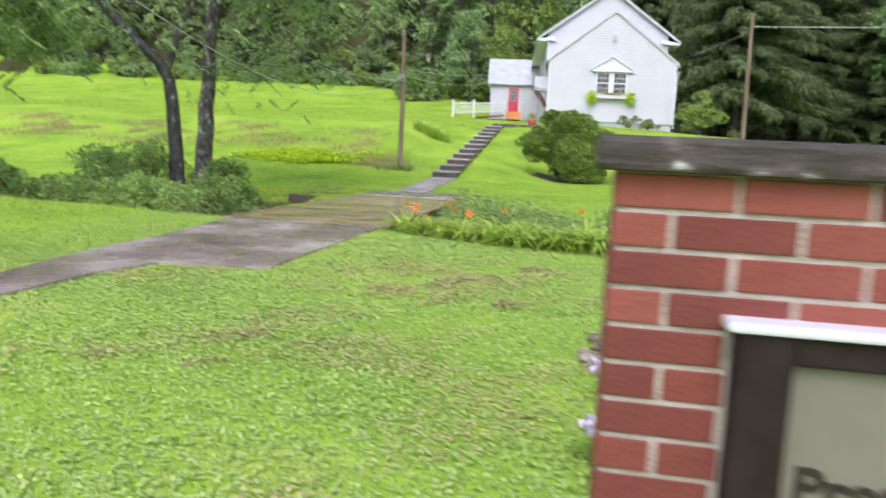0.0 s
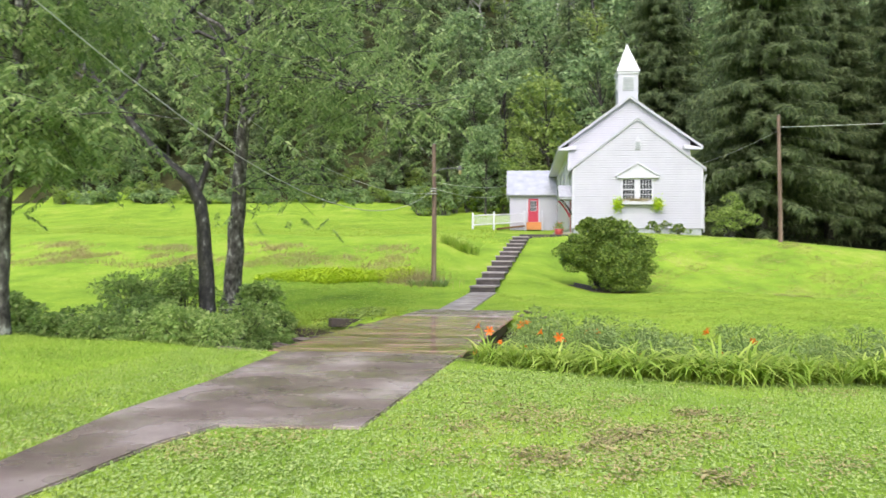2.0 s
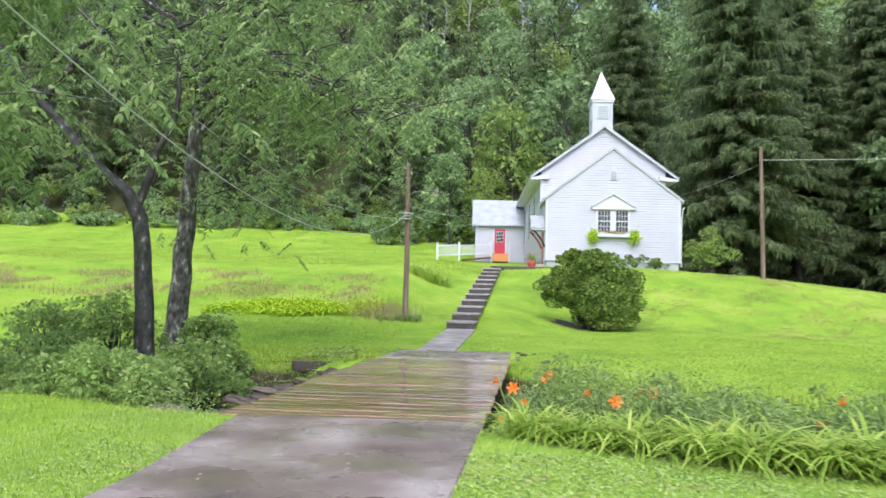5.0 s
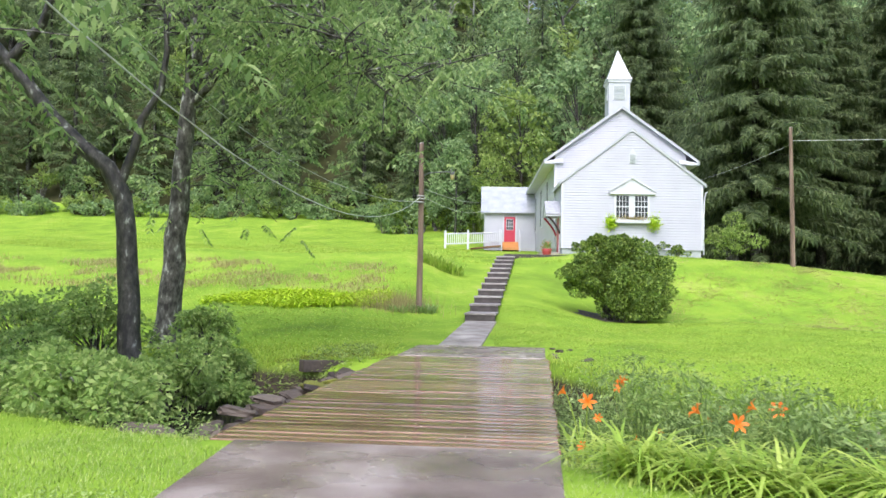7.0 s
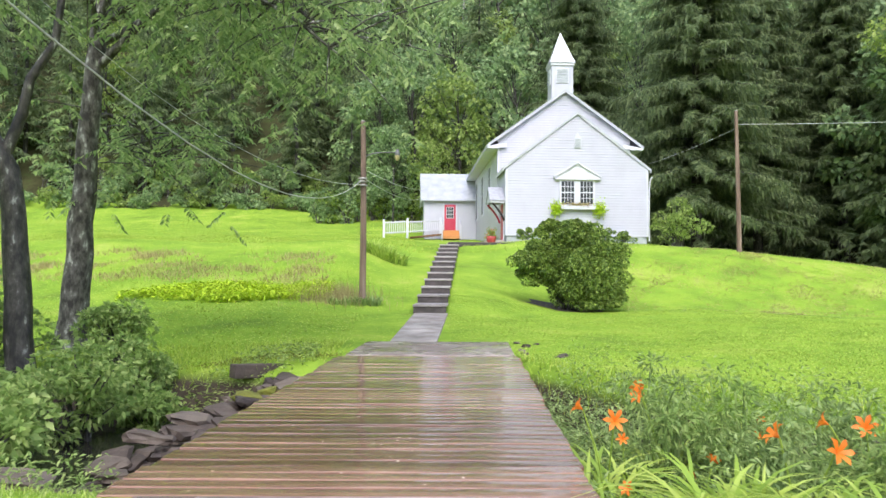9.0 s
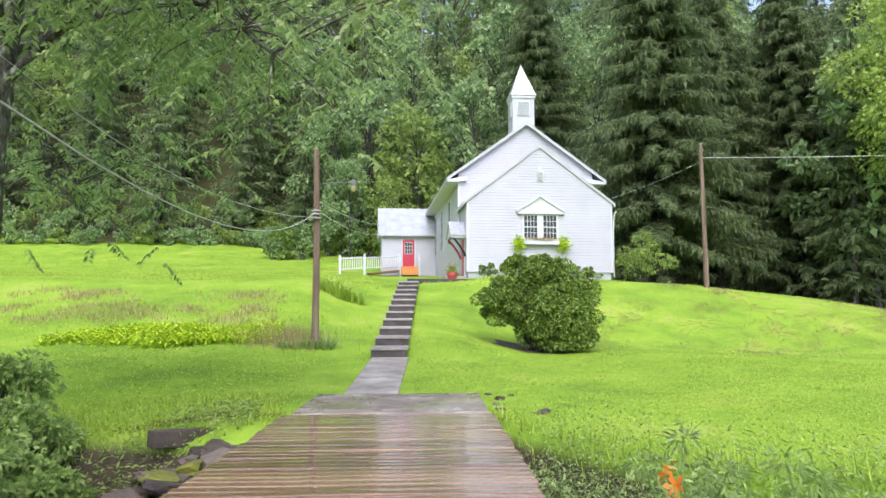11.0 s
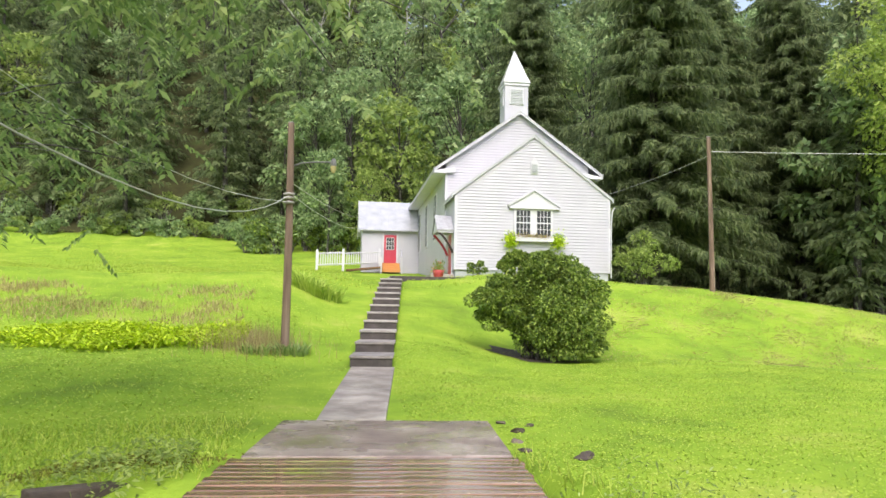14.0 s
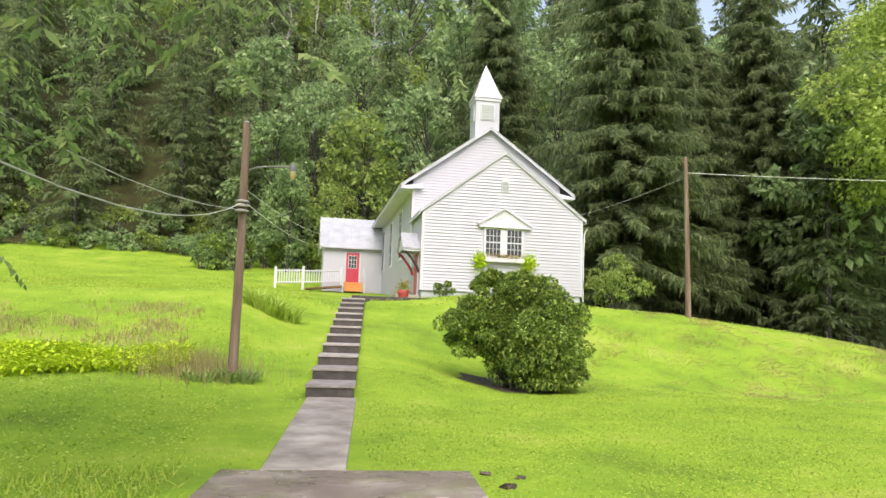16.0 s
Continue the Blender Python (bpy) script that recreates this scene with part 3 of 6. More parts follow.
# front window pair under its little pediment
FW = part("front_window", box(bmesh.new(), 3.33, 5.42, AY - 0.07, AY + 0.02, 5.62, 7.14, 0.01), M_WHITE, church, "paired white sash windows under a pediment")
for x0, x1 in ((3.45, 4.19), (4.56, 5.3)):
    part("pane", box(bmesh.new(), x0, x1, AY - 0.072, AY - 0.05, 5.74, 7.07), M_GLASS, FW, "dark glass")
    bm = bmesh.new()
    for k in range(1, 4):
        xx = x0 + (x1 - x0) * k / 4
        box(bm, xx - 0.012, xx + 0.012, AY - 0.092, AY - 0.073, 5.74, 7.07)
    for k in range(1, 4):
        zz = 5.74 + 1.33 * k / 4
        h = 0.03 if k == 2 else 0.012
        box(bm, x0, x1, AY - 0.1, AY - 0.075, zz - h, zz + h)
    part("glazing_bars", bm, M_WHITE, FW)
bm = bmesh.new()
prism(bm, [(3.1, 7.2), (5.74, 7.2), (5.74, 7.3), (MID, 8.1), (3.1, 7.3)], "y", AY - 0.1, AY + 0.02)
part("pediment", bm, M_WHITE, FW)
for side in (-1, 1):
    bm = bmesh.new()
    xe = MID + side * 1.42
    prism(bm, [(xe, 7.24), (MID, 8.1), (MID, 8.2), (xe, 7.34)], "y", AY - 0.2, AY + 0.02)
    part("pediment_moulding", bm, M_WHITE, FW)
bm = bmesh.new()
box(bm, 3.05, 5.78, AY - 0.2, AY + 0.02, 7.14, 7.22, 0.01)
part("pediment_sill", bm, M_WHITE, FW)
# gable vent
GV = part("gable_vent", prism(bmesh.new(), [(4.2, 9.02), (4.62, 9.02), (4.62, 9.6), (4.41, 9.95), (4.2, 9.6)], "y", AY - 0.05, AY + 0.02), M_WHITE, church, "pointed white louvred vent")
for k in range(6):
    part("slat", box(bmesh.new(), 4.25, 4.57, AY - 0.085, AY - 0.052, 9.07 + k * 0.085, 9.12 + k * 0.085), M_FOUND, GV)
# tall side windows
for y in (58.1, 62.9, 67.5):
    w = part("side_window", box(bmesh.new(), MXL - 0.07, MXL + 0.02, y - 0.1, y + 1.1, 6.0, 9.0, 0.01), M_WHITE, church, "tall narrow nave window")
    part("pane", box(bmesh.new(), MXL - 0.085, MXL - 0.06, y + 0.02, y + 0.98, 6.14, 8.9), M_SIDEGLASS, w)
    bm = bmesh.new()
    for k in (1, 2, 3):
        box(bm, MXL - 0.105, MXL - 0.086, y + 0.02, y + 0.98, 6.14 + 2.76 * k / 4 - 0.02, 6.14 + 2.76 * k / 4 + 0.02)
    box(bm, MXL - 0.105, MXL - 0.086, y + 0.48, y + 0.52, 6.14, 8.9)
    part("glazing_bars", bm, M_WHITE, w)

# side entrance with awning
SD = part("side_door", box(bmesh.new(), AXL - 0.06, AXL + 0.02, 51.75, 52.75, 3.64, 5.78, 0.01), M_RED, church, "red side door under a bracketed awning")
part("door_casing", box(bmesh.new(), AXL - 0.05, AXL + 0.02, 51.6, 51.74, 3.62, 5.9), M_WHITE, SD)
part("door_casing", box(bmesh.new(), AXL - 0.05, AXL + 0.02, 52.76, 52.9, 3.62, 5.9), M_WHITE, SD)
AW = part("awning", prism(bmesh.new(), [(51.1, 5.9), (52.25, 6.75), (53.4, 5.9), (53.4, 5.98), (52.25, 6.84), (51.1, 5.98)], "x", AXL - 0.9, AXL - 0.01), M_SHINGLE, church, "small gabled shingle awning on brackets")
part("awning_gable", prism(bmesh.new(), [(51.22, 5.9), (53.28, 5.9), (52.25, 6.66)], "x", AXL - 0.85, AXL - 0.79), M_WHITE, AW)
part("awning_beam", box(bmesh.new(), AXL - 0.86, AXL, 51.15, 51.25, 5.8, 5.89), M_WHITE, AW)
for y, mb in ((51.2, M_BRACKET), (53.24, M_RED)):
    V, F = tube(curve_pts([(AXL - 0.8, y + 0.03, 5.86), (AXL - 0.55, y + 0.03, 5.6), (AXL - 0.22, y + 0.03, 5.15), (AXL - 0.03, y + 0.03, 4.75)], 8), [0.065] * 8, 6)
    mesh_part("bracket", V, F, mb, AW, "dark red curved bracket", smooth=True)
part("stoop", box(bmesh.new(), AXL - 1.2, AXL, 51.0, 53.6, 3.0, 3.61, 0.02), M_CONC2, church, "low concrete stoop")

# steeple
ST = part("steeple", box(bmesh.new(), MID - 0.7, MID + 0.7, 54.95, 56.35, 12.3, 15.1, 0.01), M_SIDING, church, "square white belfry with a pointed spire")
bm = bmesh.new()
box(bm, MID - 0.77, MID + 0.77, 54.88, 56.42, 15.1, 15.28, 0.02)
part("cornice", bm, M_WHITE, ST)
bm = bmesh.new()
c0 = [bm.verts.new(p) for p in ((MID - 0.83, 54.82, 15.28), (MID + 0.83, 54.82, 15.28), (MID + 0.83, 56.48, 15.28), (MID - 0.83, 56.48, 15.28))]
c1 = [bm.verts.new(p) for p in ((MID - 0.62, 55.03, 15.8), (MID + 0.62, 55.03, 15.8), (MID + 0.62, 56.27, 15.8), (MID - 0.62, 56.27, 15.8))]
top = bm.verts.new((MID, 55.65, 17.5))
bm.faces.new(c0[::-1])
for q in range(4):
    bm.faces.new((c0[q], c0[(q + 1) % 4], c1[(q + 1) % 4], c1[q]))
    bm.faces.new((c1[q], c1[(q + 1) % 4], top))
part("spire", bm, M_METALROOF, ST, "pointed pale metal spire")
LV = part("louvre", box(bmesh.new(), MID - 0.42, MID + 0.42, 54.9, 54.96, 13.95, 14.95), M_WHITE, ST)
for k in range(9):
    part("slat", box(bmesh.new(), MID - 0.36, MID + 0.36, 54.87, 54.9, 14.0 + k * 0.1, 14.05 + k * 0.1), M_FOUND, LV)
LV = part("louvre", box(bmesh.new(), MID - 0.75, MID - 0.69, 55.25, 56.05, 13.95, 14.95), M_WHITE, ST)
for k in range(9):
    part("slat", box(bmesh.new(), MID - 0.78, MID - 0.75, 55.31, 55.99, 14.0 + k * 0.1, 14.05 + k * 0.1), M_FOUND, LV)

# wing with the red door
WX0, WX1, WY0, WY1 = -4.15, 0.12, 68.4, 73.0
WZ0, WZE, WZA = 4.4, 7.95, 10.1
wing = thing("church_wing", (-2.1, 68.4, 4.4), "white side wing with a ribbed metal roof", "building")
part("wall", prism(bmesh.new(), [(WY0 + 0.03, WZ0), (WY1, WZ0), (WY1, WZE), ((WY0 + WY1) / 2, WZA), (WY0 + 0.03, WZE)], "x", WX0, WX1), M_SIDING, wing)
clapboards(wing, lambda u, o, z: (u, WY0 + 0.028 - o, z), WX0, WX1, WZ0, WZE, step=0.12, gap=0.005, lip=0.022)
ym = (WY0 + WY1) / 2
for ye, sgn in ((WY0 - 0.35, 1), (WY1 + 0.35, -1)):
    kz = (WZA - WZE) / (ym - WY0) * 0.35
    rf = part("roof", prism(bmesh.new(), [(ye, WZE - kz), (ym, WZA), (ym, WZA + 0.08), (ye, WZE - kz + 0.08)], "x", WX0 - 0.3, WX1), M_METALROOF, wing, "ribbed white metal roof")
    for q in range(9):
        xx = WX0 - 0.27 + q * 0.56
        part("roof_rib", prism(bmesh.new(), [(ye, WZE - kz + 0.082), (ym, WZA + 0.082), (ym, WZA + 0.13), (ye, WZE - kz + 0.13)], "x", xx, xx + 0.05), M_METALROOF, rf)
    part("verge_board", prism(bmesh.new(), [(ye, WZE - kz - 0.14), (ym, WZA - 0.14), (ym, WZA - 0.004), (ye, WZE - kz - 0.004)], "x", WX0 - 0.28, WX0 - 0.22), M_WHITE, wing)
DR = part("door", box(bmesh.new(), -2.5, -1.58, WY0 - 0.06, WY0 + 0.02, 5.25, 7.35, 0.01), M_RED, wing, "red panelled door with nine small panes")
part("pane", box(bmesh.new(), -2.33, -1.76, WY0 - 0.075, WY0 - 0.05, 6.25, 7.15), M_GLASS, DR)
bm = bmesh.new()
for k in range(4):
    box(bm, -2.35 + 0.19 * k, -2.32 + 0.19 * k, WY0 - 0.095, WY0 - 0.076, 6.23, 7.17)
    box(bm, -2.35, -1.75, WY0 - 0.1, WY0 - 0.078, 6.23 + 0.3 * k, 6.26 + 0.3 * k)
part("glazing_bars", bm, M_WHITE, DR)
for zz in (5.4, 5.82):
    part("door_panel", box(bmesh.new(), -2.35, -1.73, WY0 - 0.08, WY0 - 0.055, zz, zz + 0.33, 0.008), M_RED, DR)
for x0 in (-2.62, -1.57):
    part("door_casing", box(bmesh.new(), x0, x0 + 0.11, WY0 - 0.07, WY0 + 0.02, 5.2, 7.48), M_WHITE, wing)

# stoop of new wood before the red door, with white handrails
ds = thing("door_steps", (-2.0, 67.4, 4.4), "orange-stained wooden door steps with white handrails", "steps")
for k in range(3):
    part("step", box(bmesh.new(), -2.65, -1.35, 67.0 + 0.32 * k, 68.3, 4.5 + 0.24 * k, 4.72 + 0.24 * k, 0.012), M_NEWWOOD, ds)
for x in (-2.75, -1.25):
    for y, z in ((67.0, 5.6), (68.2, 6.2)):
        part("post", box(bmesh.new(), x - 0.05, x + 0.05, y - 0.05, y + 0.05, 4.3, z, 0.008), M_WHITE, ds)
    V, F = tube([(x, 66.95, 5.62), (x, 67.6, 5.95), (x, 68.25, 6.22)], [0.04] * 3, 8)
    mesh_part("handrail", V, F, M_WHITE, ds)

# white picket fence along the ramp
fence = thing("picket_fence", (-4.8, 66.5, 4.4), "white picket rail along a wooden ramp", "fence")


def picket_run(a, b, n, z0, z1, both=True):
    a, b = Vector(a), Vector(b)
    ends = (a, b) if both else (b,)
    d = (b - a).normalized()
    s = Vector((-d.y, d.x, 0))
    for zz in (0.12, z1 - z0 - 0.08):
        V, F = tube([a + Vector((0, 0, zz)), (a + b) / 2 + Vector((0, 0, zz)), b + Vector((0, 0, zz))], [0.045] * 3, 6)
        mesh_part("rail", V, F, M_WHITE, fence)
    for k in range(n):
        p = a.lerp(b, (k + 0.5) / n)
        part("picket", box(bmesh.new(), p.x - 0.03, p.x + 0.03, p.y - 0.02, p.y + 0.02, p.z + 0.02, p.z + z1 - z0, 0.006), M_WHITE, fence)
    for p in ends:
        part("post", box(bmesh.new(), p.x - 0.08, p.x + 0.08, p.y - 0.08, p.y + 0.08, p.z - 0.4, p.z + z1 - z0 + 0.2, 0.01), M_WHITE, fence)


picket_run((-7.35, 66.3, 4.75), (-5.5, 66.2, 4.85), 11, 0, 1.0)
picket_run((-5.5, 66.2, 4.85), (-2.85, 67.6, 5.1), 16, 0, 0.95, False)
ramp = part("ramp", prism(bmesh.new(), [(-5.3, 4.5), (-2.8, 4.78), (-2.8, 4.9), (-5.3, 4.62)], "y", 66.9, 68.0), M_FENCE)
tagged(ramp, "pale wooden access ramp beside the wing", "ramp")

# ---- poles, lamp and wires ----
def pole(name, base, top, r0, r1, label):
    p = thing(name, base, label, "utility pole")
    P = curve_pts([base, [(a + b) / 2 + 0.02 for a, b in zip(base, top)], top], 8)
    V, F = tube(np.vstack([np.array(base) - [0, 0, 0.4], P]), [r0 * 1.05] + list(np.linspace(r0, r1, 8)), 14)
    mesh_part("shaft", V, F, M_POLE, p, smooth=True)
    V, F = tube([np.array(top) - [0, 0, 0.01], np.array(top) + [0, 0, 0.03]], [r1 * 1.04, r1 * 0.7], 14)
    mesh_part("pole_cap", V, F, M_DEADWOOD, p)
    return p


P1 = (-6.94, 32.2, land1(-6.94, 32.2))
P1T = (-6.98, 32.3, 6.5)
pole1 = pole("utility_pole", P1, P1T, 0.115, 0.085, "weathered brown wooden utility pole with a lamp arm")
arm = curve_pts([(-6.9, 32.3, 5.35), (-6.6, 32.25, 5.45), (-6.05, 32.15, 5.47), (-5.85, 32.1, 5.44)], 8)
V, F = tube(arm, [0.022] * 8, 8)
LA = mesh_part("lamp_arm", V, F, M_LAMPMETAL, pole1, "thin dull metal lamp arm", smooth=True)
V, F = tube([(-5.85, 32.1, 5.56), (-5.85, 32.1, 5.5), (-5.85, 32.1, 5.4), (-5.85, 32.1, 5.36)], [0.04, 0.07, 0.09, 0.085], 12)
mesh_part("lamp_head", V, F, M_LAMPMETAL, LA, smooth=True)
V, F = tube([(-5.85, 32.1, 5.37), (-5.85, 32.1, 5.25), (-5.85, 32.1, 5.18)], [0.08, 0.075, 0.03], 12)
mesh_part("lamp_globe", V, F, M_LAMPGLASS, LA, "yellowed globe", smooth=True)
for dz in (0, -0.12, 0.1):
    V, F = tube([(-7.1, 32.2, 4.5 + dz), (-6.98, 32.1, 4.5 + dz), (-6.82, 32.2, 4.5 + dz)], [0.025, 0.04, 0.025], 8)
    mesh_part("insulator", V, F, M_DEADWOOD, pole1)
P2 = (11.73, 45.76, land1(11.73, 45.76))
pole2 = pole("utility_pole", P2, (11.62, 45.76, 10.2), 0.13, 0.09, "slim leaning wooden utility pole")


def wire(a, b, sag, r=0.012, label="thin sagging overhead wire"):
    a, b = np.array(a, float), np.array(b, float)
    t = np.linspace(0, 1, 24)[:, None]
    P = a + (b - a) * t - np.array([0, 0, 1.0]) * sag * 4 * t * (1 - t)
    V, F = tube(P, [r] * 24, 5)
    o = mesh_part("overhead_wire", V, F, M_WIRE, smooth=True)
    tagged(o, label, "wire", group="overhead wires")


wire((-7.0, 32.2, 4.55), (-10.1, -6.2, 10.83), 4.18, 0.01, "thick pale service cable sagging from the pole")
wire((-7.0, 32.2, 4.4), (-20.3, 4.3, 23.5), 5.73, 0.008)
wire((-6.9, 32.3, 4.9), (-4.2, 68.2, 8.6), 0.25, 0.011)
wire((-6.9, 32.3, 4.6), (-4.2, 68.2, 7.9), 0.4, 0.011)
wire((11.62, 45.76, 9.5), (75, 40, 14.5), 1.2, 0.016)
wire((11.62, 45.76, 9.3), (8.6, 60, 8.8), 0.3, 0.01)


# ---- trees ----
def clump_crown(centres, radii, per, L, W, rng, down=0.4):
    C, D = [], []
    for c, r in zip(centres, radii):
        d = unit(rng.normal(0, 1, (per, 3)) + np.array([0, 0, 0.25]))
        rr = r * rng.uniform(0.55, 1.0, (per, 1)) ** 0.5
        C.append(c + d * rr * np.array([1, 1, 0.62]))
        D.append(d + rng.normal(0, 0.5, (per, 3)) - np.array([0, 0, down]))
    C, D = np.concatenate(C), np.concatenate(D)
    n = len(C)
    return leaves(C, D, L * rng.uniform(0.6, 1.3, n), W * rng.uniform(0.6, 1.3, n), rng)


def broadleaf(name, H, R, nclump, per, leaf, mat, seed, label, low=0.2):
    rng = np.random.default_rng(seed)
    t = thing(name, (0, 0, 0), label, "tree")
    pts = [(0, 0, -0.6), (rng.normal(0, 0.2), rng.normal(0, 0.2), H * 0.3), (rng.normal(0, 0.4), rng.normal(0, 0.4), H * 0.6), (0, 0, H * 0.92)]
    TP = curve_pts(pts, 10)
    tubes = [tube(TP, np.linspace(H * 0.016, 0.03, 10), 8)]
    cs, rs = [], []
    for k in range(nclump):
        h = low + (1 - low) * rng.uniform(0, 1) ** 0.85
        prof = math.sin(math.pi * min(1, (h - low) / (1.02 - low)) ** 0.75) ** 0.6
        a = rng.uniform(0, 2 * math.pi)
        r = R * prof * rng.uniform(0.35, 1.0) ** 0.5
        c = np.array([r * math.cos(a), r * math.sin(a), H * h])
        cs.append(c)
        rs.append(R * rng.uniform(0.2, 0.34))
        if k % 2 == 0:
            b = np.array(TP[min(9, int(10 * h * 0.75))])
            tubes.append(tube(curve_pts([b, (b + c) / 2 + [0, 0, -0.3], c], 5), np.linspace(H * 0.005, 0.02, 5), 5))
    V, F = join(tubes)
    mesh_part("trunk", V, F, M_BARK_WET, t, smooth=True)
    V, F = clump_crown(cs, rs, per, leaf, leaf * 0.62, rng)
    mesh_part("crown", V, F, mat, t)
    return t


def conifer(name, H, R, seed, label, dense=1.0, spray=0.95, slim=0.3):
    rng = np.random.default_rng(seed)
    t = thing(name, (0, 0, 0), label, "tree")
    V, F = tube([(0, 0, -0.6), (0.05, 0, H * 0.5), (0, 0, H)], [H * 0.014, H * 0.008, 0.02], 8)
    tubes = [(V, F)]
    C, D, S = [], [], []
    z = H * (0.07 if dense < 1.2 else 0.11)
    while z < H * 0.99:
        f = z / H
        r = R * (1 - f) ** 0.75 + 0.25
        n = (5 if dense < 1.2 else 8) + int(rng.integers(0, 3))
        a0 = rng.uniform(0, 6.28)
        for k in range(n):
            a = a0 + k * 6.28 / n + rng.normal(0, 0.2)
            rl = r * rng.uniform(0.45, 1.2)
            m = max(4, int(rl / 0.3 * dense))
            s = np.linspace(0.15, 1, m)
            dirv = np.array([math.cos(a), math.sin(a), 0])
            side = np.array([-math.sin(a), math.cos(a), 0])
            zz = z + rng.normal(0, 0.45 if dense < 1.2 else 1.1) + rl * (0.12 * s - 0.42 * s ** 2 + 0.14 * s ** 4)
            P = dirv * (rl * s)[:, None] + np.array([0, 0, 1.0]) * zz[:, None]
            if dense > 2 and k % 3 == 0:
                tubes.append(tube(P[:: max(1, m // 5)], np.linspace(0.05, 0.012, len(P[:: max(1, m // 5)])), 4))
            for sg in (-1, 1):
                C.append(P + rng.normal(0, 0.08, P.shape))
                D.append(dirv * 0.7 + sg * side * 0.75 + np.array([0, 0, -0.45]) + rng.normal(0, 0.33, P.shape))
                S.append(spray * (0.55 + 0.5 * np.sin(np.pi * np.clip(s, 0.1, 0.95))) * rng.uniform(0.7, 1.2, m) * min(1, 0.35 + rl / 3))
            C.append(P + rng.normal(0, 0.1, P.shape))
            D.append(dirv * 0.35 + np.array([0, 0, -1.0]) + rng.normal(0, 0.3, P.shape))
            S.append(spray * (0.7 if dense < 2 else 1.05) * rng.uniform(0.6, 1.1, m))
        z += rng.uniform(0.5, 0.85) / max(0.8, dense ** 0.6)
    V, F = join(tubes)
    mesh_part("trunk", V, F, M_BARK_WET, t, smooth=True)
    C, D, S = np.concatenate(C), np.concatenate(D), np.concatenate(S)
    V, F = leaves(C, D, S, S * slim, rng)
    mesh_part("crown", V, F, M_CONIFER, t)
    return t


L_CON = "dark green spruce with drooping tiered boughs"
L_BRD = "green broadleaf tree in full summer leaf"
cons = [conifer("spruce_tree", 25, 4.8, 11, L_CON, 0.74, 1.0, 0.36), conifer("spruce_tree", 22, 4.2, 12, L_CON, 0.74, 1.0, 0.36), conifer("spruce_tree", 28, 5.2, 13, L_CON, 0.74, 1.0, 0.36)]
bigcon = conifer("spruce_tree", 31, 7.2, 14, "tall broad dark spruce beside the church", dense=2.9, spray=0.68, slim=0.22)
brds = [broadleaf("broadleaf_tree", 19, 5.0, 46, 68, 0.62, M_LEAF_A, 21, L_BRD), broadleaf("broadleaf_tree", 16, 4.6, 42, 70, 0.56, M_LEAF_B, 22, "yellow-green broadleaf tree in full leaf"),
        broadleaf("broadleaf_tree", 22, 5.4, 50, 68, 0.62, M_LEAF_A, 23, L_BRD)]
nearbrd = broadleaf("broadleaf_tree", 19, 5.0, 64, 210, 0.27, M_LEAF_Y, 24, "bright yellow-green broadleaf tree beside the lawn", low=0.42)
used = set()


def plant(proto, x, y, s=1.0, yaw=None, group="woods on the hillside"):
    m = pose(x, y, land1(x, y), random.uniform(-2, 2), random.uniform(-2, 2), random.uniform(0, 360) if yaw is None else yaw)
    if proto.name not in used:
        used.add(proto.name)
        proto.matrix_basis = m
        proto.scale = (s, s, s)
        o = proto
    else:
        o = copy_thing(proto, m)
        o.scale = (s, s, s)
    return tagged(o, group=group)


plant(bigcon, 15.5, 61, 1.0, group="spruces beside the church")
plant(bigcon, 22.5, 66, 0.92, group="spruces beside the church")
plant(bigcon, 11.5, 80, 0.95, group="spruces beside the church")
rt = random.Random(5)
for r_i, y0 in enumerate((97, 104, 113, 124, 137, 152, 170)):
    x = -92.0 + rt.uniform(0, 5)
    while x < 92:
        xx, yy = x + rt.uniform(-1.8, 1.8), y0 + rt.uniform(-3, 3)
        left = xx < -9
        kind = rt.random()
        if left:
            # upper left rows mix in pale broadleaves, standing in for mist over spruces
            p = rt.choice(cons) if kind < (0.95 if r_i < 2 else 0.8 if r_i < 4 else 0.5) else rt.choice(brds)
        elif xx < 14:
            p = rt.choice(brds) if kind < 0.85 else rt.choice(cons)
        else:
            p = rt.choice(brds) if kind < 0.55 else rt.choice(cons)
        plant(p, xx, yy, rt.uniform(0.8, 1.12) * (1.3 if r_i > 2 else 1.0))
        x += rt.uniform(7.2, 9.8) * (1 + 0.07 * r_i)
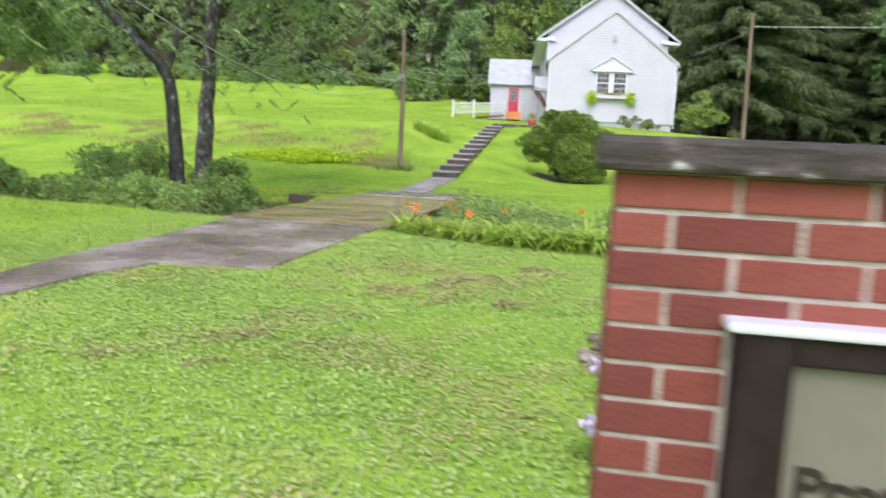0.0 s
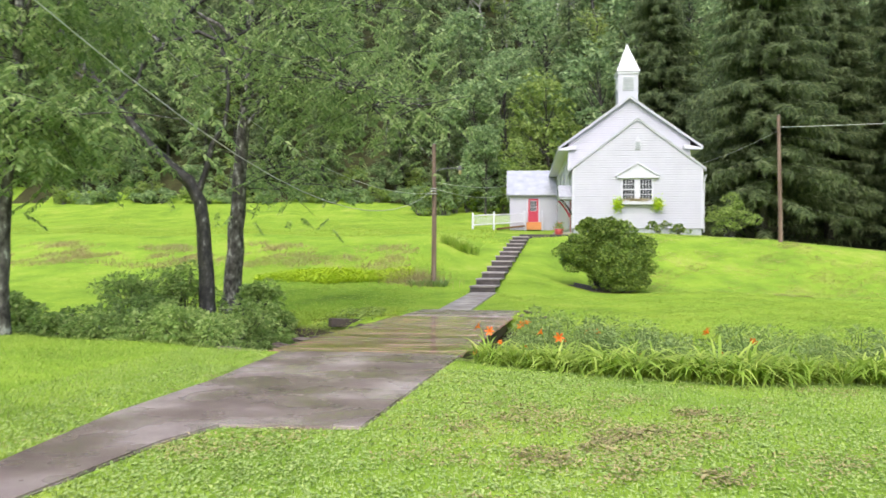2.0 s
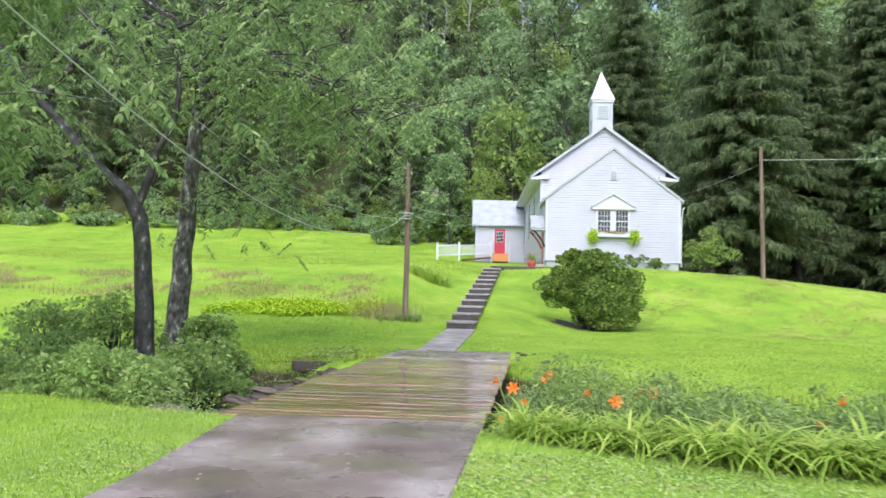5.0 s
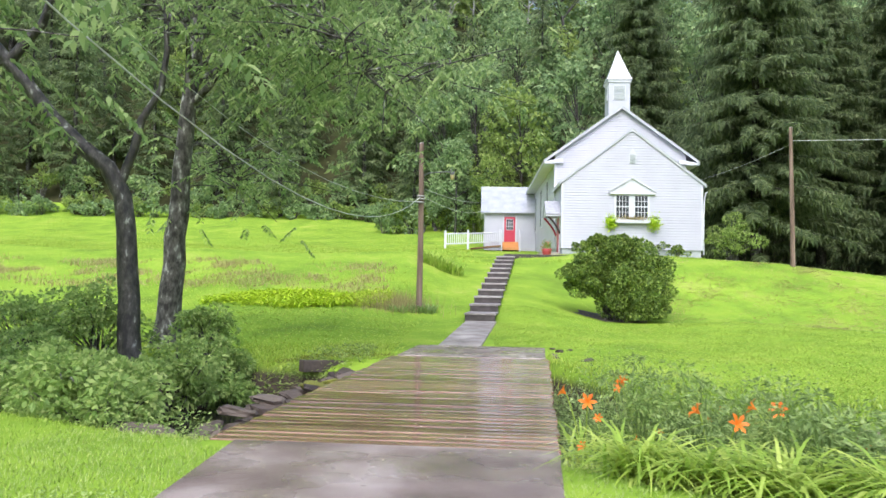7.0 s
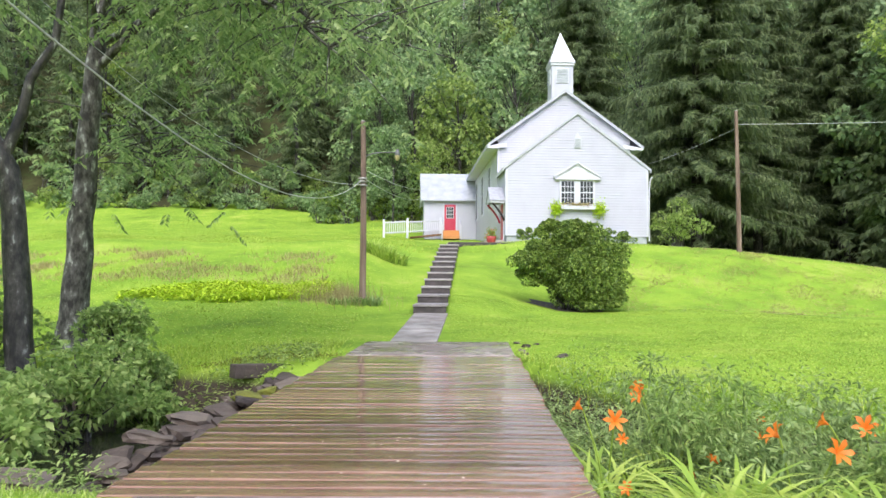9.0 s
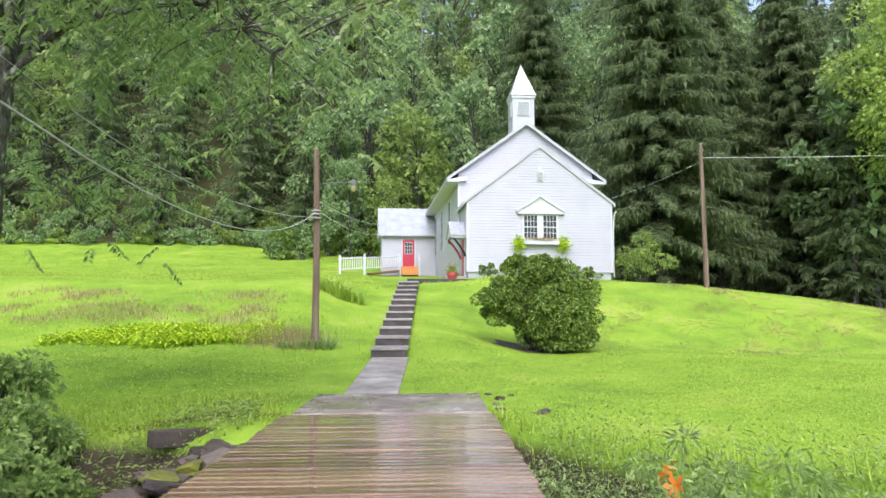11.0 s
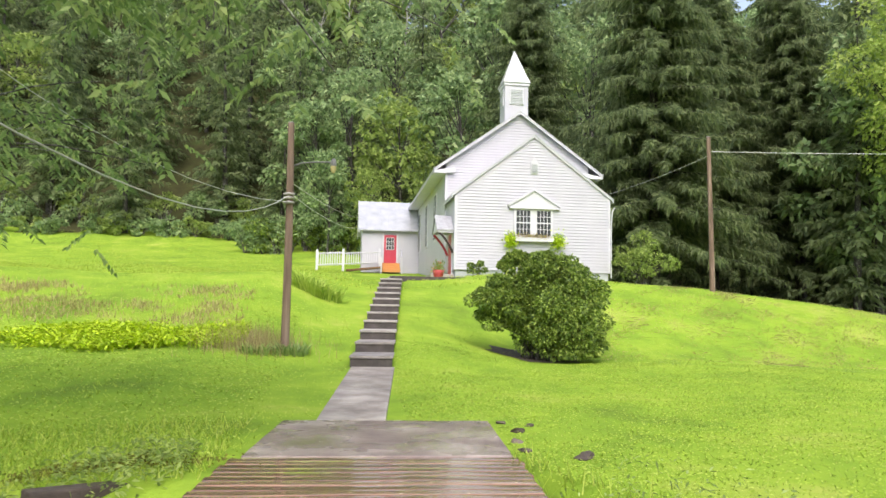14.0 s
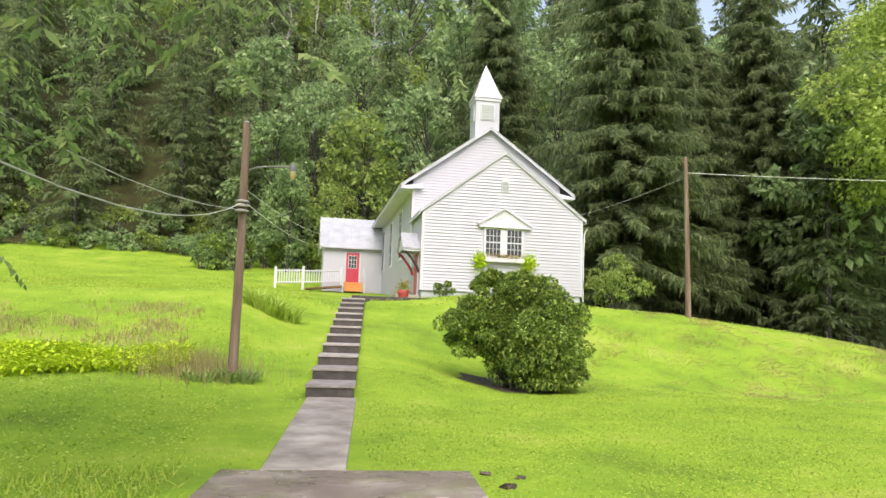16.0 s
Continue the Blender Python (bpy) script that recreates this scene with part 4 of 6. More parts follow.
for x, y, p, s in ((-9.5, 88, brds[0], 0.75), (-5, 90, brds[2], 0.85), (0, 86, brds[1], 1.0), (5, 84, brds[0], 0.95), (-3, 82, brds[1], 0.55), (-7, 83, brds[0], 0.5),
                   (30, 58, brds[0], 1.0), (37, 62, brds[2], 1.0), (44, 58, brds[0], 1.0), (31, 70, cons[0], 1.0), (26, 76, brds[2], 1.0), (39, 75, cons[2], 1.0), (50, 70, brds[2], 1.0),
                   (47, 84, cons[0], 1.0), (19, 82, brds[2], 1.0), (33, 86, brds[0], 1.0), (57, 60, brds[2], 1.05), (60, 78, cons[2], 1.0), (17, 71, cons[1], 0.9), (29, 65, bigcon, 1.0), (38, 70, cons[2], 1.25), (48, 76, cons[2], 1.25), (58, 70, cons[2], 1.2), (22, 88, cons[2], 1.25), (3, 96, cons[2], 1.0), (30.5, 52, nearbrd, 1.15), (29, 46.5, nearbrd, 1.2), (-12, 91, cons[1], 0.8), (-7.5, 92, cons[0], 0.75), (-2.5, 92, cons[1], 0.85), (32, 60, cons[1], 1.0), (27.5, 57, cons[0], 0.8)):
    plant(p, x, y, s)


def bare_tree(H, seed):
    rng = np.random.default_rng(seed)
    t = thing("bare_tree", (0, 0, 0), "leafless grey tree standing among the woods", "tree", "bare trees on the hill")
    TP = curve_pts([(0, 0, -0.5), (0.2, 0.1, H * 0.4), (-0.2, 0, H * 0.75), (0.1, 0, H)], 10, 0.08, rng)
    V, F = tube(TP, np.linspace(0.22, 0.03, 10), 7)
    mesh_part("trunk", V, F, M_DEADWOOD, t, smooth=True)
    for k in range(16):
        b = TP[4 + k % 6]
        a = rng.uniform(0, 6.28)
        r = rng.uniform(1.0, 2.6)
        e = b + np.array([r * math.cos(a), r * math.sin(a), r * rng.uniform(0.8, 1.8)])
        V, F = tube(curve_pts([b, (b + e) / 2 + [0, 0, -0.2], e], 6, 0.06, rng), np.linspace(0.07, 0.015, 6), 5)
        mesh_part("limb", V, F, M_DEADWOOD, t, smooth=True)
    return t


for k, (x, y, h) in enumerate(((-9, 112, 19), (-5.5, 116, 20), (-1, 118, 21), (2.5, 117, 20), (5.5, 120, 22), (-13, 117, 19))):
    b = bare_tree(h, 800 + k)
    b.matrix_basis = pose(x, y, land1(x, y), 0, 0, 40 * k)


# the two creekside trees with drooping compound leaves
def drooping_leaves(tips, per, rng, leaf=0.15, spread=0.7):
    """Hanging twigs with pinnate leaves round the given branch points."""
    C, D = [], []
    for p in tips:
        for _ in range(per):
            q = p + rng.normal(0, spread, 3) * [1, 1, 0.5]
            a = rng.uniform(0, 6.28)
            dr = unit(np.array([math.cos(a), math.sin(a), rng.uniform(-0.9, -0.1)]))
            n = 7
            s = np.linspace(0.1, 0.55, n)
            rach = q + dr * s[:, None] - np.array([0, 0, 0.35]) * (s ** 2)[:, None]
            side = unit(np.cross(dr, [0, 0, 1.0]))
            for sg in (-1, 1):
                C.append(rach)
                D.append(np.tile(dr * 0.45 + sg * side * 0.7 + np.array([0, 0, -0.35]), (n, 1)) + rng.normal(0, 0.12, (n, 3)))
    C, D = np.concatenate(C), np.concatenate(D)
    n = len(C)
    return leaves(C, D, leaf * rng.uniform(0.7, 1.25, n), leaf * 0.4, rng)


def near_tree(name, base, trunk, r0, limbs, per, label, leaf=0.15, bark=M_BARK, spread=0.75, seed=3, twigs=7):
    rng = np.random.default_rng(seed)
    t = thing(name, base, label, "tree")
    TP = curve_pts(trunk, 16, 0.02, rng)
    TP = np.vstack([TP[0] - [0, 0, 0.5], TP])
    rad = np.concatenate([[r0 * 1.5], np.linspace(r0, r0 * 0.35, 16)])
    rad[1] = r0 * 1.25
    V, F = tube(TP, rad, 12)
    mesh_part("trunk", V, F, bark, t, smooth=True)
    tips = []
    small = []
    for pts, ra, *share in limbs:
        share = share[0] if share else 1.0
        L = curve_pts(pts, 9, 0.05, rng)
        V, F = tube(L, np.linspace(ra, 0.02, 9), 8)
        mesh_part("limb", V, F, bark, t, smooth=True)
        for k in range(3, 9):
            for _ in range(int(round(share * (twigs if k > 4 else max(1, twigs // 3))))):
                e = L[k] + rng.normal(0, 1.0, 3) * [1.0, 1.0, 0.45]
                small.append(tube(curve_pts([L[k], (L[k] + e) / 2 + [0, 0, 0.12], e], 5), np.linspace(0.02, 0.006, 5), 4))
                tips.append(e)
    V, F = join(small)
    tagged(mesh_part("twigs", V, F, bark, t), kind="stuff")
    V, F = drooping_leaves(np.array(tips), per, rng, leaf, spread)
    mesh_part("crown", V, F, M_LEAF_N, t)
    return t


bx, by = -11.45, 19.9
bz = land1(bx, by)


def off(o, pts):
    return [(o[0] + a, o[1] + b, o[2] + c) for a, b, c in pts]


T1 = (bx, by, bz)
near_tree("leaning_tree", T1, off(T1, [(0, 0, -0.05), (-0.12, 0, 1.2), (-0.22, 0, 2.6), (-0.42, 0, 4.0), (-1.5, -0.1, 5.0), (-2.7, -0.2, 6.4), (-4.1, -0.3, 8.1), (-4.9, -0.4, 9.8)]), 0.23,
          [(off(T1, [(-0.4, 0, 4.0), (-0.1, 0.1, 5.0), (0.25, 0.1, 6.0), (0.35, 0.2, 7.2), (-0.1, 0.3, 8.4), (-1.0, 0.3, 9.2)]), 0.095, 0.0),
           (off(T1, [(-2.6, -0.2, 6.2), (-2.2, -0.2, 6.9), (-1.3, -0.1, 8.0), (-0.9, 0, 9.0)]), 0.12, 0.15),
           (off(T1, [(-1.4, -0.1, 7.9), (-0.4, 0, 8.3), (0.3, 0.1, 8.0), (1.3, 0.1, 8.6), (2.6, 0.1, 8.7)]), 0.07, 0.35),
           (off(T1, [(-1.5, -0.1, 8.0), (-2.3, -0.2, 8.7), (-3.1, -0.3, 9.0)]), 0.06, 0.4),
           (off(T1, [(-3.1, -0.25, 6.9), (-4.1, -0.4, 7.3), (-5.2, -0.5, 7.2)]), 0.07, 0.15),
           (off(T1, [(-2.4, -0.2, 6.2), (-3.4, -0.3, 6.1), (-4.6, -0.4, 6.5)]), 0.05, 0.0),
           (off(T1, [(-0.9, 0, 8.6), (0.8, -0.5, 9.6), (2.2, -1.0, 9.9), (3.4, -1.4, 9.4)]), 0.06)],
          2, "wet dark leaning tree forked above the creek bank", bark=M_BARK_WET, seed=31, twigs=4, leaf=0.17)
T2 = (-12.4, 23.6, land1(-12.4, 23.6))
near_tree("creekside_tree", T2, off(T2, [(0, 0, 0), (0.15, 0, 2.5), (0.28, 0, 4.6), (0.5, 0, 8.3), (0.6, 0, 13)]), 0.3,
          [(off(T2, [(0.35, 0, 5.8), (2.2, -0.7, 7.2), (4.0, -1.3, 7.2), (5.3, -1.7, 6.2)]), 0.1),
           (off(T2, [(0.35, 0, 6.3), (1.8, 0.6, 7.4), (3.2, 1.0, 7.6), (4.6, 1.2, 6.8)]), 0.09),
           (off(T2, [(0.3, 0, 4.8), (0.8, 0.6, 5.0), (1.1, 1.0, 4.6), (1.2, 1.2, 4.0)]), 0.05),
           (off(T2, [(0.4, 0, 6.8), (1.6, -1.6, 8.0), (3.0, -2.8, 8.2), (4.2, -3.4, 7.4)]), 0.07),
           (off(T2, [(0.4, 0, 6.6), (2.4, -1.6, 7.1), (4.2, -2.9, 6.4), (5.6, -3.6, 5.3)]), 0.08),
           (off(T2, [(2.4, -1.6, 7.1), (3.2, -3.0, 7.2), (4.3, -4.2, 6.6), (5.0, -4.8, 5.9)]), 0.05, 0.7),
           (off(T2, [(0.4, 0, 6.4), (0.9, -1.6, 7.4), (1.4, -2.8, 7.2), (1.7, -3.6, 6.4)]), 0.06),
           (off(T2, [(0.4, 0, 7.5), (1.8, -1.2, 8.8), (3.6, -2.0, 9.3), (5.2, -2.6, 8.6)]), 0.09),
           (off(T2, [(0.4, 0, 7.6), (-1.3, -0.6, 8.8), (-2.7, -1.0, 9.2)]), 0.08, 0.25),
           (off(T2, [(0.5, 0, 9.0), (1.8, -0.6, 10.4), (3.6, -0.8, 11.2), (5.0, -1.2, 10.6)]), 0.08),
           (off(T2, [(0.5, 0, 8.2), (-1.2, -0.6, 9.6), (-2.6, -1.2, 10.2)]), 0.08, 0.5),
           (off(T2, [(0.5, 0, 8.6), (0.9, -1.8, 10.0), (1.6, -3.4, 10.2), (2.4, -4.6, 9.2)]), 0.08)],
          4, "tall grey-barked creekside tree with drooping compound leaves", seed=32, twigs=8, leaf=0.15)
for k, (tx, ty, rr, sd) in enumerate(((-13.5, 14.6, 0.17, 33), (-14.6, 15.6, 0.2, 34))):
    tz = land1(tx, ty)
    near_tree("streambank_tree", (tx, ty, tz), [(tx, ty, tz), (tx + 0.05, ty, tz + 2.5), (tx + 0.25, ty, tz + 5.5), (tx + 0.3, ty, tz + 9.0)], rr,
              [([(tx + 0.1, ty, tz + 3.4), (tx + 0.9, ty - 0.3, tz + 4.1), (tx + 1.7, ty - 0.4, tz + 4.1)], 0.06),
               ([(tx + 0.1, ty, tz + 4.6), (tx - 0.9, ty - 0.8, tz + 5.4), (tx - 1.6, ty - 1.2, tz + 5.4)], 0.06),
               ([(tx + 0.2, ty, tz + 5.6), (tx + 1.0, ty - 0.5, tz + 6.6), (tx + 1.8, ty - 0.6, tz + 6.8)], 0.06),
               ([(tx + 0.2, ty, tz + 6.6), (tx - 0.7, ty + 0.5, tz + 7.6), (tx - 1.3, ty + 0.8, tz + 8.2)], 0.06)],
              7, "slender grey streambank tree with light foliage", leaf=0.16, seed=sd, twigs=7, spread=0.7)


# ---- bushes and shrubs ----
def bush(name, at, rx, ry, rz, n, leaf, mat, label, seed, ncl=26, category="bush", group="", slim=0.55, stem=M_BARK):
    rng = np.random.default_rng(seed)
    x, y, z = at
    t = thing(name, at, label, category, group)
    stems = []
    cs, rs = [], []
    for k in range(ncl):
        d = unit(rng.normal(0, 1, 3) + [0, 0, 0.3])
        c = np.array([x, y, z + rz]) + d * np.array([rx, ry, rz]) * rng.uniform(0.42, 1.0)
        c[2] = max(c[2], z + 0.2 * rz)
        cs.append(c)
        rs.append(min(rx, rz) * rng.uniform(0.15, 0.42))
        stems.append(tube(curve_pts([(x + rng.normal(0, 0.15 * rx), y + rng.normal(0, 0.15 * rx), z - 0.15), (x + (c[0] - x) * 0.4, y + (c[1] - y) * 0.4, z + (c[2] - z) * 0.6), c], 5), np.linspace(0.03 * rz, 0.008, 5), 5))
    V, F = join(stems)
    tagged(mesh_part("stems", V, F, stem, t), kind="stuff")
    V, F = clump_crown(cs, rs, n // ncl, leaf, leaf * slim, rng, 0.2)
    mesh_part("crown", V, F, mat, t)
    return t




def lobed_bush(at, lobes, leaf, mat, label, seed):
    """A bush whose crown is made of several lobes (centre, radii, clumps, leaves a clump)."""
    rng = np.random.default_rng(seed)
    t = thing("round_bush", at, label, "bush")
    at = np.array(at)
    stems, VF = [], []
    for c0, r0, ncl, n in lobes:
        cs, rs = [], []
        for _ in range(ncl):
            d = unit(rng.normal(0, 1, 3) + [0, -0.2, 0.1])
            c = np.array(c0) + d * np.array(r0) * rng.uniform(0.35, 0.86) ** 0.7
            c[2] = max(c[2], land1(c[0], c[1]) + 0.3)
            cs.append(c)
            rs.append(min(r0) * rng.uniform(0.16, 0.36))
            if rng.random() < 0.6:
                b = at + rng.normal(0, 0.25, 3) * [1, 1, 0]
                stems.append(tube(curve_pts([b, b + (c - b) * [0.35, 0.35, 0.6], c], 6), np.linspace(0.035, 0.008, 6), 5))
        VF.append(clump_crown(cs, rs, n, leaf, leaf * 0.6, rng, 0.35))
    V, F = join(stems)
    tagged(mesh_part("stems", V, F, M_BARK, t), kind="stuff")
    for V, F in VF:
        mesh_part("crown", V, F, mat, t)


lobed_bush((0.75, 35.6, land1(0.75, 35.6) - 0.05),
           [((1.12, 35.3, 1.75), (1.64, 1.6, 1.65), 120, 340), ((-0.7, 35.0, 2.0), (1.15, 1.0, 0.85), 50, 230), ((0.4, 35.3, 3.02), (1.25, 1.0, 0.72), 50, 310), ((0.1, 35.2, 1.9), (0.9, 0.9, 0.9), 34, 260), ((1.6, 34.5, 0.62), (0.9, 0.8, 0.7), 44, 300)],
           0.105, M_BUSH, "large lopsided green bush leaning over the slope", 41)
bush("young_tree", (10.1, 50.2, land1(10.1, 50.2)), 1.75, 1.5, 1.4, 2400, 0.17, M_LEAF_B, "small spreading olive-green tree beside the church", 42, 22)
for k, (x, rx) in enumerate(((5.6, 0.9), (6.9, 0.7), (1.3, 0.6))):
    bush("foundation_shrub", (x, 50.0, land1(x, 50.0)), rx, 0.45, 0.42, 900, 0.12, M_BUSH, "low green shrub along the church foundation", 50 + k, 12)


def weed_clump(name, x, y, r, n, length, mat, label, seed):
    """A clump of long arching leaves."""
    g = np.random.default_rng(seed)
    t = thing(name, (x, y, land1(x, y)), label, "weeds")
    for k in range(5):
        L = []
        for _ in range(n // 5):
            a, q = g.uniform(0, 6.28), r * g.uniform(0, 1) ** 0.6
            px, py = x + q * math.cos(a), y + 0.7 * q * math.sin(a)
            s = np.linspace(0, 1, 5)
            le, dr, b = length * g.uniform(0.6, 1.15), g.uniform(0.4, 1.1), a + g.normal(0, 0.8)
            d, sd = np.array([math.cos(b), math.sin(b), 0]), np.array([-math.sin(b), math.cos(b), 0])
            P = np.array([px, py, land1(px, py) - 0.03]) + d * (le * (0.2 * s + 0.45 * dr * s ** 2))[:, None] + np.array([0, 0, 1.0]) * (le * (0.95 * s - 0.55 * dr * s ** 2.2))[:, None]
            w = (0.05 * np.array([0.7, 1, 0.9, 0.6, 0.08]))[:, None]
            L.append((np.concatenate([P - sd * w / 2, P + sd * w / 2]), np.array([(i, i + 1, 6 + i, 5 + i) for i in range(4)])))
        V, F = join(L)
        mesh_part("leaf_tuft", V, F, mat, t)


weed_clump("pole_weeds", -6.75, 32.0, 0.42, 130, 0.5, M_CREEKWEED, "leafy weeds at the pole's foot", 57)
weed_clump("pole_weeds", -7.5, 31.9, 0.5, 120, 0.4, M_SHRUB, "pale grassy weeds beside the pole", 59)
weed_clump("tall_weed_clump", -6.5, 40.9, 0.95, 420, 0.95, M_LILYLEAF, "bright green clump of tall grassy weeds on the bank", 58)
rs = random.Random(9)
for k in range(17):
    x = -15.5 + 6.4 * (k + 0.5) / 17 + rs.uniform(-0.2, 0.2)
    y = float(bank_near(np.array(x))) + rs.uniform(0.7, 1.9)
    bush("creek_shrub", (x, y, land1(x, y) - 0.1), rs.uniform(0.65, 1.0), rs.uniform(0.6, 0.9), rs.uniform(0.5, 0.75), 2600, 0.1, M_SHRUB, "dense dark shrub on the creek bank", 60 + k, 30, group="creek bank shrubs")
for k, (x, y, s) in enumerate(((-9.8, 20.0, 0.7), (-10.6, 21.2, 0.75), (-12.5, 20.6, 1.1), (-14.0, 20.5, 1.2), (-9.9, 18.2, 0.9), (-10.3, 17.0, 0.8), (-12.2, 18.4, 1.0), (-13.5, 18.2, 1.0), (-11.2, 16.2, 0.7), (-9.3, 19.2, 0.5))):
    bush("creek_shrub", (x, y, land1(x, y) - 0.1), 0.95 * s, 0.9 * s, 0.8 * s, 3000, 0.105, M_SHRUB, "dense dark shrub on the creek bank", 90 + k, 34, group="creek bank shrubs")
for k in range(38):
    x = -3.2 + 6.8 * rs.random() ** 1.3
    n_, f_ = float(bank_near(np.array(x))), float(bank_far(np.array(x)))
    y = n_ + 0.9 + min(f_ - n_ - 0.6, 2.9) * rs.random()
    bush("tall_creek_weed", (x, y, land1(x, y) - 0.05), rs.uniform(0.4, 0.65), rs.uniform(0.4, 0.6), rs.uniform(0.5, 0.78), 1500, 0.085, M_CREEKWEED if k % 3 else M_SHRUB, "tall green weeds growing from the creek", 110 + k, 24, category="weeds", group="creek weeds", slim=0.26, stem=M_CREEKWEED)
for k in range(40):
    x = -62 + 56 * (k % 20) / 20 + rs.uniform(-1, 1)
    y = (92.5 if k < 20 else 96) + rs.uniform(-1, 1)
    bush("wood_edge_shrub", (x, y, land1(x, y) - 0.2), 2.0, 1.4, rs.uniform(0.9, 1.5) * (1.0 if k < 20 else 2.0), 600, 0.42, M_LEAF_A if k % 3 else M_LEAF_B, "green undergrowth at the edge of the woods", 140 + k, 10, group="wood edge shrubs")


for k in range(11):
    x, y = -14.5 + 1.35 * k, 84.5 + rs.uniform(-1.2, 1.2)
    bush("wood_edge_shrub", (x, y, land1(x, y) - 0.2), 1.7, 1.3, rs.uniform(1.3, 2.1), 900, 0.34, M_BUSH if k % 2 else M_LEAF_A, "green undergrowth at the edge of the woods", 190 + k, 12, group="wood edge shrubs")


# ---- grass ----
APRON = [(-4.28, 12.58), (-7.2, 12.69), (-7.1, 9.6), (-7.2, 7.6), (-7.05, 5.6), (-7.3, 3.0), (-8.3, 0.5), (-9.8, -2.0), (-9.0, -2.4), (-7.5, 0.2), (-6.6, 3.0), (-6.4, 5.0), (-6.22, 6.6), (-6.0, 7.25), (-4.75, 7.3)]


def inside(poly, x, y):
    r = np.zeros(len(x), bool)
    for (x0, y0), (x1, y1) in zip(poly, poly[1:] + poly[:1]):
        c = (y0 > y) != (y1 > y)
        r ^= c & (x < (x1 - x0) * (y - y0) / (y1 - y0 + 1e-12) + x0)
    return r


def on_lawn(x, y, near_gap=0.0):
    s, c = way(x, y)
    ok = ~inside(APRON, x, y)
    ok &= ~((s > -0.3) & (s < BL + 2.8) & (np.abs(c) < BW / 2 + 0.0))
    ok &= ~((s >= BL + 2.7) & (s < 37.2) & (c > -1.08) & (c < -0.06))
    ok &= ~((y > bank_near(x) + 0.25) & (y < bank_far(x) - 0.2))
    ok &= ~((x > -5) & (x < 9) & (y > 50.2))
    return ok


def field(x0, x1, y0, y1, n, rng, power=1.0):
    x = rng.uniform(x0, x1, n)
    y = y0 + (y1 - y0) * rng.uniform(0, 1, n) ** power
    k = on_lawn(x, y)
    x, y = x[k], y[k]
    return np.stack([x, y, land(x, y) - 0.004], 1)


def patchy(P, f, seed):
    """A smooth value of 0 to 1 over the ground, to thin or thicken growth."""
    x, y = P[:, 0] * f, P[:, 1] * f
    v = np.sin(x + 1.3 * np.sin(0.7 * y + seed)) + np.sin(1.17 * y + 1.1 * np.sin(0.9 * x + 2 * seed)) + 0.7 * np.sin(2.3 * x - 1.9 * y + seed)
    return np.clip(0.5 + v / 4.4, 0, 1)


rg = np.random.default_rng(77)
C = field(-16, -6.2, 3, 15, 70000, rg)
V, F = blades(C, rg.uniform(0.02, 0.06, len(C)), 0.009, 0.9, rg)
tagged(mesh_part("grass", V, F, M_GRASS), "bright mown grass beyond the path", "grass", kind="stuff")
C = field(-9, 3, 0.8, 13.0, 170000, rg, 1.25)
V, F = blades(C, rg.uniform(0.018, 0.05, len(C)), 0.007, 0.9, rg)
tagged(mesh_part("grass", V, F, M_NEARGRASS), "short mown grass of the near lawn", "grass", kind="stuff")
C = field(-8, 2.5, 0.8, 11, 125000, rg, 1.2)
C = C[rg.uniform(0, 1, len(C)) < 0.25 + 0.75 * patchy(C, 1.1, 3)]
C[:, 2] += rg.uniform(0.008, 0.03, len(C))
D = rg.normal(0, 1, C.shape) * [1, 1, 0.2]
V, F = leaves(C, D, rg.uniform(0.022, 0.045, len(C)), 0.024, rg, 0.1, 4.0)
tagged(mesh_part("clover", V, F, M_CLOVER), "low clover leaves in the near lawn", "clover", kind="stuff")
C = field(-8, 1.5, 1.0, 10, 120000, rg, 1.1)
C = C[rg.uniform(0, 1, len(C)) < np.clip((0.6 * patchy(C, 1.7, 8) + 0.4 * patchy(C, 4.3, 2) - 0.52) * 2.6, 0, 0.6)]
C[:, 2] += rg.uniform(0.015, 0.035, len(C))
V, F = leaves(C, rg.normal(0, 1, C.shape) * [1, 1, 0.2], rg.uniform(0.025, 0.06, len(C)), 0.014, rg, 0.1, 4.0)
tagged(mesh_part("dry_thatch", V, F, M_THATCH), "dry brown thatch in worn lawn patches", "dry grass", kind="stuff")
M_WORN = leafy("worn_lawn_litter", (0.2, 0.16, 0.07), (0.35, 0.285, 0.12), (0.5, 0.43, 0.2), trans=0.1)
rw = np.random.default_rng(91)
for px, py, pr, pq in ((-3.6, 7.6, 0.8, 0.5), (-3.45, 6.5, 0.7, 0.35), (-2.3, 6.1, 0.6, 0.4), (-2.75, 7.0, 0.6, 0.35), (-3.7, 8.4, 0.7, 0.4), (-4.3, 3.7, 0.45, 0.3), (-3.7, 4.3, 0.4, 0.25), (-2.0, 7.4, 0.6, 0.3), (-1.6, 8.3, 0.8, 0.3)):
    a = rw.normal(0, 0.55, (1500, 2)) * [pr, pq] + [px, py]
    C = np.column_stack([a, land(a[:, 0], a[:, 1]) + rw.uniform(0.012, 0.045, len(a))])
    C = C[(rw.uniform(0, 1, len(C)) < np.clip((0.5 * patchy(C, 3.7, 5) + 0.5 * patchy(C, 9.0, 2) - 0.42) * 2.6, 0, 0.8)) & on_lawn(C[:, 0], C[:, 1])]
    V, F = leaves(C, rw.normal(0, 1, C.shape) * [1, 1, 0.2], rw.uniform(0.025, 0.06, len(C)), 0.02, rw, 0.1, 4.0)
    tagged(mesh_part("dry_thatch", V, F, M_WORN), "worn brown patch of dead clover in the lawn", "dry grass", kind="stuff")
